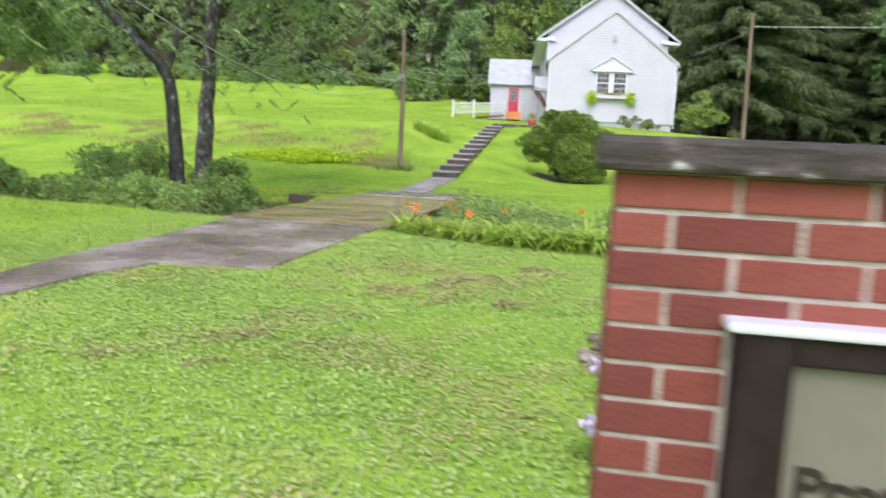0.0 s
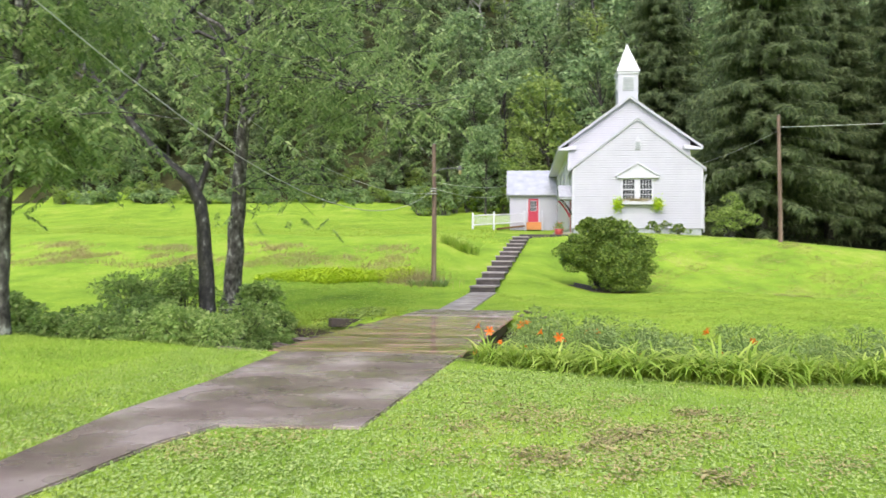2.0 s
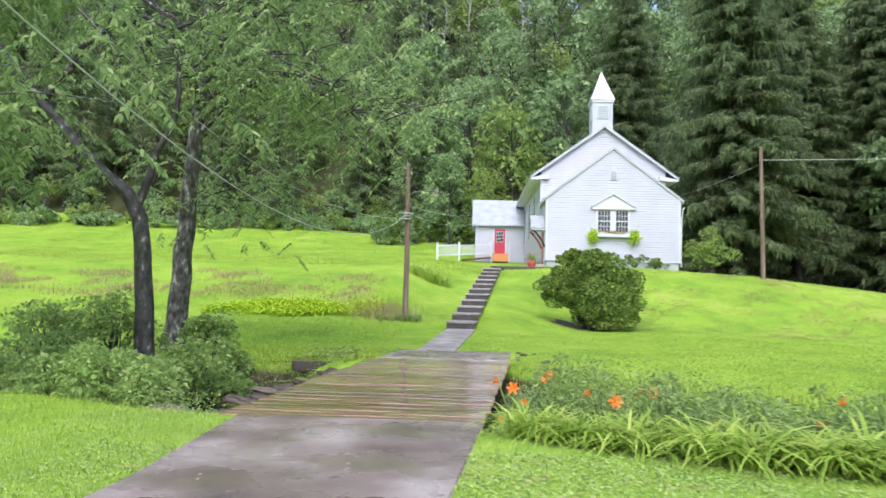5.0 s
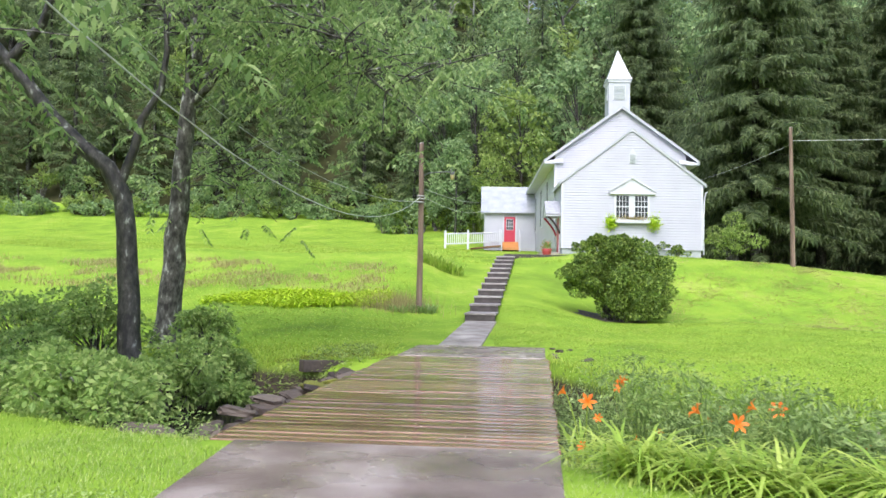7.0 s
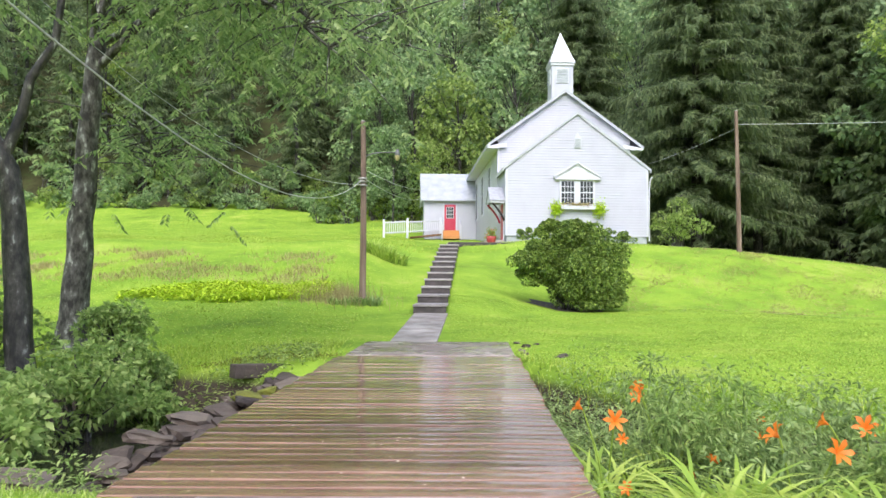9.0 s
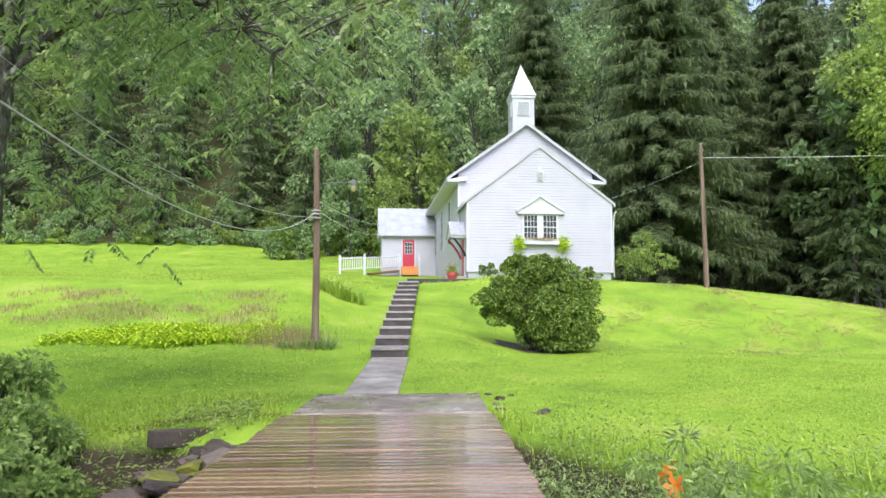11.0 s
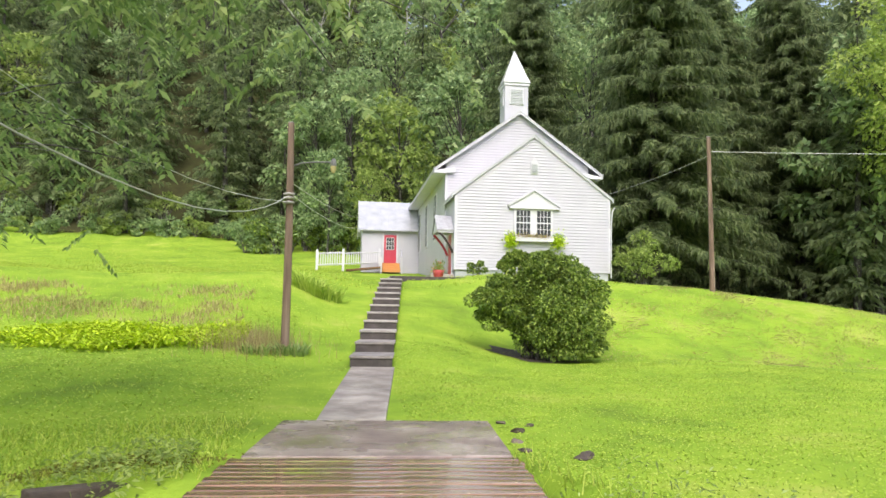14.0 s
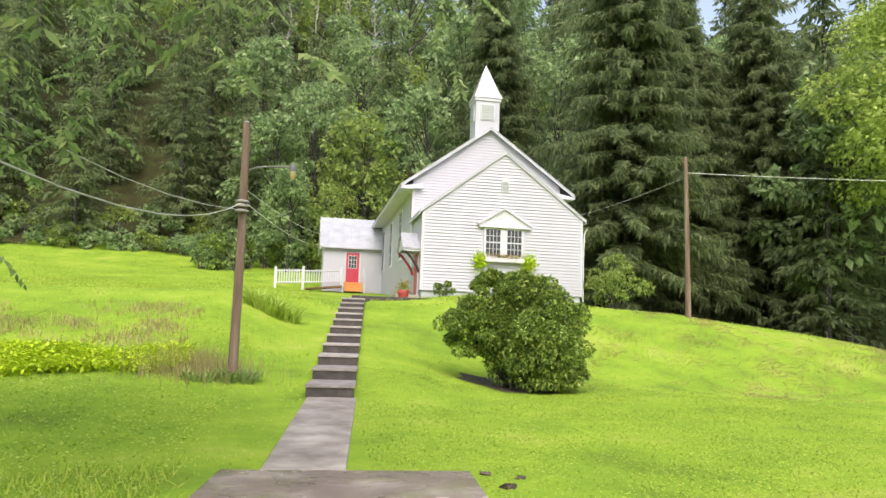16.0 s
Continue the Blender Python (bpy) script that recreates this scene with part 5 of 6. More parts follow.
C = field(-4.5, 22, 13.5, 48, 120000, rg, 1.3)
C = C[rg.uniform(0, 1, len(C)) < 0.35 + 0.65 * patchy(C, 0.45, 9)]
V, F = blades(C, rg.uniform(0.025, 0.05, len(C)), 0.016, 1.5, rg)
tagged(mesh_part("grass", V, F, M_GRASS), "mown grass of the church hill", "grass", kind="stuff")
C = field(-32, -5.2, 20.5, 47, 42000, rg, 1.15)
C = C[(C[:, 0] - (-6.9 + 0.09 * (C[:, 1] - 12)) < 0)]
w = patchy(C, 0.5, 5)
V, F = blades(C, rg.uniform(0.025, 0.055, len(C)) * (0.5 + w), 0.02, 2.2, rg)
tagged(mesh_part("meadow_grass", V, F, M_MEADOW), "rough unmown meadow grass on the bank", "grass", kind="stuff")
C = field(-60, 8, 46, 94, 90000, rg, 1.2)
V, F = blades(C, rg.uniform(0.05, 0.1, len(C)), 0.04, 0.8, rg)
tagged(mesh_part("meadow_grass", V, F, M_MEADOW), "bright far meadow grass below the woods", "grass", kind="stuff")
C = field(-18, -6.8, 20.8, 38, 18000, rg)
C = C[C[:, 0] - (-7.0 + 0.09 * (C[:, 1] - 12)) < 0]
C = C[rg.uniform(0, 1, len(C)) < 0.2 + 0.8 * patchy(C, 0.8, 6)]
C[:, 2] += rg.uniform(0.02, 0.09, len(C))
V, F = leaves(C, rg.normal(0, 1, C.shape) * [1, 1, 0.2], rg.uniform(0.04, 0.09, len(C)), 0.045, rg, 0.1, 6.0)
tagged(mesh_part("meadow_herbs", V, F, M_HERB), "low leafy herbs in the rough bank grass", "weeds", kind="stuff")
# dry heads along the crest of the bank and round the pole
C = field(-32, -8.4, 34.4, 39.6, 75000, rg)
C = C[rg.uniform(0, 1, len(C)) < np.clip((0.6 * patchy(C, 1.1, 2) + 0.4 * patchy(C, 3.1, 7) - 0.4) * 1.9, 0, 1) * np.clip(1.25 - np.abs(C[:, 1] - 37.2) / 2.6, 0, 1)]
V, F = blades(C, rg.uniform(0.08, 0.22, len(C)), 0.024, 0.6, rg)
tagged(mesh_part("dry_meadow_grass", V, F, M_DRYGRASS), "buff seeding grass along the bank's slope", "dry grass", kind="stuff")
a = rg.normal(0, 1, (1500, 2)) * [0.7, 0.6] + [-7.9, 32.7]
C = np.column_stack([a, land(a[:, 0], a[:, 1])])
V, F = blades(C, rg.uniform(0.2, 0.6, len(C)), 0.014, 0.4, rg)
tagged(mesh_part("dry_meadow_grass", V, F, M_DRYGRASS), "tall buff grass beside the utility pole", "dry grass", kind="stuff")
C = field(-4.5, 9, 15.5, 34, 110000, rg, 1.3)
C = C[rg.uniform(0, 1, len(C)) < 0.15 + 0.85 * patchy(C, 1.3, 12)]
C[:, 2] += rg.uniform(0.005, 0.025, len(C))
V, F = leaves(C, rg.normal(0, 1, C.shape) * [1, 1, 0.2], rg.uniform(0.025, 0.055, len(C)), 0.026, rg, 0.1, 4.0)
tagged(mesh_part("clover", V, F, M_HERB), "low clover leaves in the church lawn", "clover", kind="stuff")
C = field(1, 26, 35, 46.5, 60000, rg)
C = C[rg.uniform(0, 1, len(C)) < np.clip((0.5 * patchy(C, 0.7, 3) + 0.5 * patchy(C, 2.2, 9) - 0.45) * 2.2, 0, 0.9)]
C[:, 2] += 0.03
V, F = leaves(C, rg.normal(0, 1, C.shape) * [1, 1, 0.2], rg.uniform(0.06, 0.14, len(C)), 0.03, rg, 0.1, 4.0)
tagged(mesh_part("dry_grass", V, F, M_DRYGRASS), "tan thatch mottling the mown slope", "dry grass", kind="stuff")
C = field(1, 24, 36, 46.5, 52000, rg)
C = C[rg.uniform(0, 1, len(C)) < np.clip((0.5 * patchy(C, 0.8, 11) + 0.5 * patchy(C, 2.7, 5) - 0.44) * 2.0, 0, 0.85)]
V, F = blades(C, rg.uniform(0.03, 0.07, len(C)), 0.016, 1.2, rg)
tagged(mesh_part("dry_grass", V, F, M_DRYGRASS), "thin tan grass on the hill's brow", "dry grass", kind="stuff")
C = field(2, 27, 33, 48, 30000, rg)
C = C[rg.uniform(0, 1, len(C)) < np.clip((0.5 * patchy(C, 0.9, 1) + 0.5 * patchy(C, 3.3, 6) - 0.4) * 2.0, 0, 0.5)]
C[:, 2] += 0.02
V, F = leaves(C, rg.normal(0, 1, C.shape) * [1, 1, 0.2], rg.uniform(0.05, 0.11, len(C)), 0.035, rg, 0.1, 6.0)
tagged(mesh_part("lawn_weeds", V, F, M_SHRUB), "low weeds mottling the mown slope", "weeds", kind="stuff")
# yellow-green weed patch
C = field(-16, -8.0, 29.0, 36.5, 80000, rg)
e = ((C[:, 0] + 10.9) / 2.7) ** 2 + ((C[:, 1] - 32.9 - 0.3 * (C[:, 0] + 10.7)) / 1.2) ** 2
C = C[rg.uniform(0, 1, len(C)) < np.clip(1.2 * patchy(C, 1.5, 4) - 0.55 * e + 0.45, 0, 1) * (e < 1.9)]
C[:, 2] += rg.uniform(0.03, 0.24, len(C))
V, F = leaves(C, rg.normal(0, 1, C.shape) * [1, 1, 0.5], rg.uniform(0.08, 0.16, len(C)), 0.075, rg, 0.1, 6.0)
tagged(mesh_part("yellow_weeds", V, F, M_YELLOWWEED), "patch of yellow-green weeds on the bank", "weeds", kind="stuff")
# rank growth along the far creek bank
C = np.column_stack([rg.uniform(-16, -6.8, 7000), rg.uniform(20.2, 24, 7000), np.zeros(7000)])
C[:, 2] = land(C[:, 0], C[:, 1])
V, F = blades(C, rg.uniform(0.06, 0.16, len(C)), 0.018, 1.1, rg)
tagged(mesh_part("bank_grass", V, F, M_MEADOW), "long grass along the creek bank", "grass", kind="stuff")


n = 30000
x, y = rg.uniform(-4.15, -0.6, n), rg.uniform(12.9, 20.4, n)
C = np.column_stack([x, y, land(x, y) + rg.uniform(0.02, 0.65, n)])
edge = x - (-5.85 + 0.09 * (y - 12.67) + 1.62)
C = C[(edge > 0) & ((land(x, y) < -0.14) | (edge < 0.3)) & (y < 19.2)]
V, F = leaves(C, rg.normal(0, 1, C.shape) * [1, 1, 0.5], rg.uniform(0.05, 0.09, len(C)), 0.022, rg, 0.1, 2.5)
tagged(mesh_part("creek_herbs", V, F, M_CREEKWEED), "leafy herbs crowding the bridge's side", "weeds", kind="stuff")
n = 5000
x, y = rg.uniform(-10.2, -7.5, n), rg.uniform(12.4, 14.6, n)
C = np.column_stack([x, y, land(x, y) + rg.uniform(0.02, 0.3, n)])
C = C[y > bank_near(x) + 0.05]
V, F = leaves(C, rg.normal(0, 1, C.shape) * [1, 1, 0.5], rg.uniform(0.04, 0.08, len(C)), 0.022, rg, 0.1, 2.5)
tagged(mesh_part("creek_herbs", V, F, M_SHRUB), "leafy herbs along the lawn's creek edge", "weeds", kind="stuff")
n = 4000
x, y = rg.uniform(-10.0, -7.0, n), rg.uniform(18.6, 21.5, n)
C = np.column_stack([x, y, land(x, y) + rg.uniform(0.0, 0.25, n)])
C = C[patchy(C, 2.2, 3) > 0.5]
V, F = leaves(C, rg.normal(0, 1, C.shape) * [1, 1, 0.4], rg.uniform(0.06, 0.12, len(C)), 0.035, rg, 0.1, 2.5)
tagged(mesh_part("creek_herbs", V, F, M_LEAF_B), "leafy herbs among the bank stones", "weeds", kind="stuff")


# ---- creek stones ----
M_BEDSTONE = material("bed_stone", [(0.25, (0.1, 0.07, 0.05)), (0.5, (0.22, 0.17, 0.125)), (0.8, (0.36, 0.31, 0.25))], scale=7, rough=0.7, bump=0.8, bump_scale=18, objrand=0.4)


def stone(name, at, size, seed, mat=M_STONE, label="flat grey creek stone", group="creek stones", category="stone"):
    r = np.random.default_rng(seed)
    bm = bmesh.new()
    bmesh.ops.create_icosphere(bm, subdivisions=2, radius=1)
    ph = r.uniform(0, 6, 6)
    for v in bm.verts:
        p = v.co
        k = 1 + 0.2 * math.sin(2.3 * p.x + ph[0]) + 0.18 * math.sin(2.9 * p.y + ph[1]) + 0.12 * math.sin(7.3 * p.x + 5.9 * p.y + ph[3]) + 0.12 * math.sin(4.1 * p.z + 3 * p.x + ph[2])
        q = Vector([math.copysign(abs(c) ** 0.6, c) for c in p])
        v.co = Vector((q.x * size[0] * k, q.y * size[1] * k, q.z * size[2] * k))
    bmesh.ops.rotate(bm, verts=bm.verts, cent=(0, 0, 0), matrix=Euler((r.normal(0, 0.2), r.normal(0, 0.2), r.uniform(0, 3.1))).to_matrix())
    o = part(name, bm, mat)
    o.location = at
    return tagged(o, label, category, group)


rk = random.Random(4)
for k in range(290):
    f = rk.random()
    x = -9.1 + 2.2 * rk.random() ** 0.7 + 0.55 * f
    y = 13.4 + 6.3 * f
    z = land1(x, y)
    sc = rk.uniform(0.1, 0.27)
    mossy = rk.random() < 0.3 and y > 16.5
    sc = sc * (0.7 if mossy else 1)
    stone("creek_stone", (x, y, z + 0.05 + 0.16 * rk.random() ** 2), (sc, sc * rk.uniform(0.5, 0.9), sc * rk.uniform(0.2, 0.36)), 300 + k, M_MOSS if mossy else M_STONE,
          "stone covered in yellow-green moss" if mossy else "wet flat grey creek stone")
for k in range(26):
    x = -0.6 + 5.0 * rk.random()
    n, f = float(bank_near(np.array(x))), float(bank_far(np.array(x)))
    y = n + (f - n) * rk.uniform(0.55, 0.9)
    sc = rk.uniform(0.1, 0.24)
    stone("creek_stone", (x, y, land1(x, y) + 0.06), (sc, sc * 0.8, sc * rk.uniform(0.3, 0.5)), 400 + k)
stone("boulder", (1.35, 11.6, land1(1.35, 11.6) + 0.35), (0.42, 0.35, 0.3), 460, label="dark rounded boulder at the creek edge", category="boulder")
stone("boulder", (0.75, 11.0, land1(0.75, 11.0) + 0.15), (0.45, 0.3, 0.16), 461, label="flat pale boulder at the creek edge", category="boulder")
stone("boulder", (2.2, 11.9, land1(2.2, 11.9) + 0.3), (0.5, 0.35, 0.24), 462, label="grey boulder at the creek edge", category="boulder")
for k, (s_, c_, r_) in enumerate(((9.6, 1.72, 0.1), (10.4, 1.85, 0.12), (11.2, 1.7, 0.1), (8.6, 2.35, 0.16), (9.0, 1.72, 0.12), (10.9, 2.1, 0.08))):
    p = along(s_, c_, 0)
    stone("edging_stone", (p[0], p[1], land1(p[0], p[1]) + 0.005), (r_ * 0.9, r_ * 0.7, r_ * 0.25), 470 + k, label="grey stone set in the lawn by the pad", group="pad edging stones")
for k in range(70):
    f = k / 69
    p = along(2.6 + 5.0 * f + rk.uniform(-0.2, 0.2), -1.72 - 0.95 * rk.random() * (1 - 0.45 * f), 0)
    sc = rk.uniform(0.16, 0.3)
    mossy = rk.random() < 0.22 and f > 0.5
    stone("creek_stone", (p[0], p[1], -0.62 + 0.36 * rk.random() + 0.12 * f), (sc, sc * rk.uniform(0.55, 0.8), sc * rk.uniform(0.22, 0.36)), 900 + k, M_MOSS if mossy else M_STONE,
          "stone covered in yellow-green moss" if mossy else "wet flat grey creek stone")
# old timber along the far bank, with moss on it
bm = bmesh.new()
box(bm, -0.6, 0.6, -0.11, 0.11, -0.12, 0.1, 0.02, pose(-7.75, 20.15, -0.13, 0, 3, 38))
tagged(part("bank_timber", bm, M_STONE), "old squared stone beam edging the creek bank", "beam")
bm = bmesh.new()
box(bm, -0.5, 0.5, -0.3, 0.3, -0.3, 0.2, 0.04, pose(-6.95, 20.2, -0.45, 0, 8, 30))
tagged(part("bank_block", bm, M_CONC2), "tilted concrete block under the bridge's end", "block")
C = np.column_stack([rg.normal(-7.9, 0.45, 2500), rg.normal(21.0, 0.16, 2500), np.zeros(2500)])
C[:, 2] = land(C[:, 0], C[:, 1]) + rg.uniform(0, 0.05, 2500)
V, F = leaves(C, rg.normal(0, 1, C.shape), 0.05, 0.03, rg)
tagged(mesh_part("moss_patch", V, F, M_MOSS), "yellow moss on the creek bank's edge", "moss", kind="stuff")


# ---- daylilies ----
def strap(root, a, L, W, droop, rng):
    n = 6
    s = np.linspace(0, 1, n)
    d = np.array([math.cos(a), math.sin(a), 0])
    side = np.array([-math.sin(a), math.cos(a), 0])
    P = root + d * (L * (0.25 * s + 0.5 * droop * s ** 2))[:, None] + np.array([0, 0, 1.0]) * (L * (0.95 * s - droop * 0.62 * s ** 2.2))[:, None]
    w = (W * np.array([0.7, 1, 1, 0.85, 0.55, 0.06]))[:, None]
    V = np.concatenate([P - side * w / 2, P + side * w / 2])
    F = np.array([(k, k + 1, n + k + 1, n + k) for k in range(n - 1)])
    return V, F


def daylily(seed, nflower):
    r = np.random.default_rng(seed)
    t = thing("daylily", (0, 0, 0), "clump of arching daylily leaves with orange flowers" if nflower else "clump of bright arching daylily leaves", "flower", "daylilies along the creek")
    for _ in range(4):
        V, F = join([strap(np.array([r.normal(0, 0.08), r.normal(0, 0.08), -0.03]), r.uniform(0, 6.28), r.uniform(0.65, 1.05), r.uniform(0.024, 0.042), r.uniform(0.7, 1.25), r) for _ in range(13)])
        mesh_part("leaf_tuft", V, F, M_LILYLEAF, t)
    for k in range(nflower):
        a = r.uniform(0, 6.28)
        top = np.array([0.22 * math.cos(a), 0.22 * math.sin(a), r.uniform(0.75, 1.0)])
        V, F = tube(curve_pts([(0, 0, 0), top * [0.4, 0.4, 0.55], top], 6), [0.007] * 6, 5)
        mesh_part("flower_stalk", V, F, M_LILYLEAF, t)
        P = []
        ax = unit(np.array([math.cos(a), math.sin(a), 0.6]))
        u = unit(np.cross(ax, [0, 0, 1.0]))
        w = np.cross(ax, u)
        for q in range(6):
            b = q * math.pi / 3
            ra = u * math.cos(b) + w * math.sin(b)
            tn = np.cross(ax, ra)
            c0 = top
            c1 = top + ax * 0.045 + ra * 0.022
            c2 = top + ax * 0.075 + ra * 0.065
            c3 = top + ax * 0.065 + ra * 0.1
            V = np.array([c0, c1 - tn * 0.014, c2 - tn * 0.02, c3, c2 + tn * 0.02, c1 + tn * 0.014])
            P.append((V, np.array([(0, 1, 2, 5), (2, 3, 4, 5)])))
        V, F = join(P)
        mesh_part("flower", V, F, M_ORANGE, t, "open orange flower")
    return t


lil = [daylily(500, 0), daylily(501, 0), daylily(502, 1), daylily(503, 2)]
first = set()
rl = random.Random(12)
for k in range(104):
    x = -4.12 + 6.6 * k / 104 + rl.uniform(-0.06, 0.06)
    back = rl.random()
    if x > 0.3 and rl.random() < 0.35:
        continue
    y = float(bank_near(np.array(x))) + 0.02 + 0.85 * back + (0.3 if k < 4 else 0)
    kind = rl.choice((0, 1, 0, 1, 0, 1, 0, 2) if back > 0.45 else (0, 1))
    p = lil[kind]
    m = pose(x, y, land1(x, y), rl.uniform(-6, 6), rl.uniform(-6, 6), rl.uniform(0, 360))
    if p.name in first:
        p = copy_thing(p, m)
    else:
        first.add(p.name)
        p.matrix_basis = m
    zs = rl.uniform(0.7, 1.15) * (0.7 if kind == 2 else 1.0)
    p.scale = (zs, zs, zs)
for k, (x, y) in enumerate(((-3.85, 14.0), (-3.6, 14.2), (-3.05, 14.9), (-2.6, 13.9), (-1.9, 13.4), (-3.4, 13.2), (-2.9, 12.8), (-1.0, 13.2), (-0.1, 12.9), (0.9, 12.4), (1.6, 11.9), (-2.2, 14.6), (-1.5, 12.6), (-3.75, 13.1))):
    m = pose(x, y, max(land1(x, y), -0.55 if x < -1.5 else -0.95) + 0.02, rl.uniform(-8, 8), rl.uniform(-8, 8), rl.uniform(0, 360))
    p = lil[3 if k % 2 == 0 else 2]
    if p.name in first:
        copy_thing(p, m)
    else:
        first.add(p.name)
        p.matrix_basis = m

# ---- notice sign of brick ----
SG = (-1.935, 0.53, -0.032)
sign = thing("brick_sign", (0, 0, 0), "red brick notice sign with a dark stone cap and glazed case", "sign")
SL, ST_, SH, CO = 1.7, 0.2, 1.41, 0.0677
part("core", box(bmesh.new(), 0.006, SL - 0.006, 0.006, ST_ - 0.006, -0.1, SH), M_MORTAR, sign, "pale mortar")
part("cap", box(bmesh.new(), -0.035, SL + 0.035, -0.035, ST_ + 0.035, SH, SH + 0.06, 0.012), M_CAP, sign, "dark weathered cap stone with white lichen")
brick_cache = {}


def brick(x0, x1, y0, y1, z0, z1):
    key = (round(x1 - x0, 3), round(y1 - y0, 3))
    if key not in brick_cache:
        bm = bmesh.new()
        box(bm, 0, x1 - x0, 0, y1 - y0, 0, z1 - z0, 0.004)
        me = bpy.data.meshes.new("brick")
        bm.to_mesh(me)
        bm.free()
        me.materials.append(M_BRICK)
        brick_cache[key] = me
    o = new("brick", brick_cache[key])
    o.parent = sign
    o.location = (x0 + random.uniform(-0.0015, 0.0015), y0 + random.uniform(-0.002, 0.002), z0)


zt, row = SH - 0.004, 0
while zt > 0.0:
    z0 = zt - 0.0575
    odd = row % 2
    # front stretchers, left out behind the case
    x = 0.0
    first_len = 0.095 if odd else 0.2
    while x < SL - 0.01:
        w = first_len if x == 0.0 else 0.2
        e = min(x + w, SL)
        if not (zt < 1.165 and e > 0.215 and x < 1.52):
            brick(x, e, 0.0, 0.095, z0, zt)
        elif x < 0.2:
            brick(x, 0.208, 0.0, 0.095, z0, zt)
        x = e + 0.0107
    # end face
    if odd:
        brick(0.0, 0.095, 0.1057, ST_, z0, zt)
    else:
        brick(0.0, 0.2, 0.1057, ST_, z0, zt)
    zt -= CO
    row += 1
case = part("notice_case", box(bmesh.new(), 0.305, 1.44, -0.03, 0.02, 0.555, 1.115), M_PANEL, sign, "glazed case with a pale lettered panel")
part("case_frame", box(bmesh.new(), 0.215, 0.305, -0.055, 0.03, 0.475, 1.155, 0.006), M_BRONZE, case, "dark bronze frame")
part("case_frame", box(bmesh.new(), 1.44, 1.5, -0.055, 0.03, 0.475, 1.155, 0.006), M_BRONZE, case)
part("case_frame", box(bmesh.new(), 0.306, 1.439, -0.05, 0.03, 1.105, 1.153, 0.006), M_BRONZE, case)
part("case_frame", box(bmesh.new(), 0.306, 1.439, -0.05, 0.03, 0.475, 0.555, 0.006), M_BRONZE, case)
part("case_drip_edge", box(bmesh.new(), 0.195, 1.52, -0.064, 0.03, 1.156, 1.174, 0.006), M_WHITE, case, "white metal drip edge")
fc_ = bpy.data.curves.new("lettering", "FONT")
fc_.body, fc_.size, fc_.extrude, fc_.offset = "Pres", 0.098, 0.001, 0.003
fo = new("lettering", fc_)
bpy.context.view_layer.update()
lm = bpy.data.meshes.new_from_object(fo.evaluated_get(bpy.context.evaluated_depsgraph_get()))
bpy.data.objects.remove(fo)
lm.materials.clear()
lm.materials.append(M_LETTER)
lo = new("lettering", lm)
lo.parent = case
lo.matrix_basis = pose(0.325, -0.033, 0.862, 90, 0, 0)
tagged(lo, "brown letters")
sign.matrix_basis = pose(SG[0], SG[1], SG[2], 0, 0, -6.2)

# ---- flower bed by the sign ----
rb = random.Random(21)
for k in range(11):
    f = k / 10
    x = -1.46 + 0.42 * f ** 1.5 + 0.015 * math.sin(5 * k)
    y = 4.1 + 1.66 * f
    stone("bed_stone", (x, y, 0.01), (0.05, 0.11, 0.03), 600 + k, M_BEDSTONE, label="tan-brown flat edging stone of the flower bed", group="flower bed edging")
for k in range(7):
    stone("bed_stone", (-0.95 + 0.25 * k, 5.88 + 0.08 * k, 0.01), (0.1, 0.06, 0.035), 620 + k, M_BEDSTONE, label="tan-brown flat edging stone of the flower bed", group="flower bed edging")
bm = bmesh.new()
prism(bm, [(-1.25, 2.6), (-1.36, 3.6), (-1.36, 4.4), (-0.98, 5.75), (0.8, 6.2), (1.2, 2.0), (-0.4, 1.6), (-1.3, 1.7)], "z", -0.1, 0.02)
tagged(part("soil", bm, M_SOIL), "dark damp soil of the flower bed", "soil", kind="structure")


def hosta(at, seed, stalks, h):
    r = np.random.default_rng(seed)
    t = thing("hosta", (0, 0, 0), "leafy hosta with lilac bell flowers" if stalks else "leafy green bed plant", "flower", "flower bed plants")
    V, F = join([strap(np.array([0, 0, 0.0]), r.uniform(0, 6.28), r.uniform(0.2, 0.42), r.uniform(0.012, 0.026), r.uniform(0.6, 1.1), r) for _ in range(64)])
    mesh_part("leaf_tuft", V, F, M_LILYLEAF, t)
    for k in range(stalks):
        a = r.uniform(0, 6.28)
        top = np.array([0.25 * math.cos(a), 0.25 * math.sin(a), h * r.uniform(0.75, 1.0)])
        L = curve_pts([(0, 0, 0.05), top * [0.3, 0.3, 0.6], top], 8)
        V, F = tube(L, np.linspace(0.006, 0.003, 8), 5)
        mesh_part("flower_stalk", V, F, M_LILYLEAF, t)
        for q in range(5):
            p = L[4] + (L[7] - L[4]) * q / 4
            b = q * 2.4
            d = np.array([math.cos(b), math.sin(b), -0.7])
            P = unit(d) * 0.055
            V, F = tube([p, p + P * 0.4, p + P * 0.8, p + P], [0.004, 0.011, 0.016, 0.024], 6)
            mesh_part("flower_bell", V, F, M_LILAC, t)
    t.matrix_basis = pose(*at, 0, 0, r.uniform(0, 360))
    return t


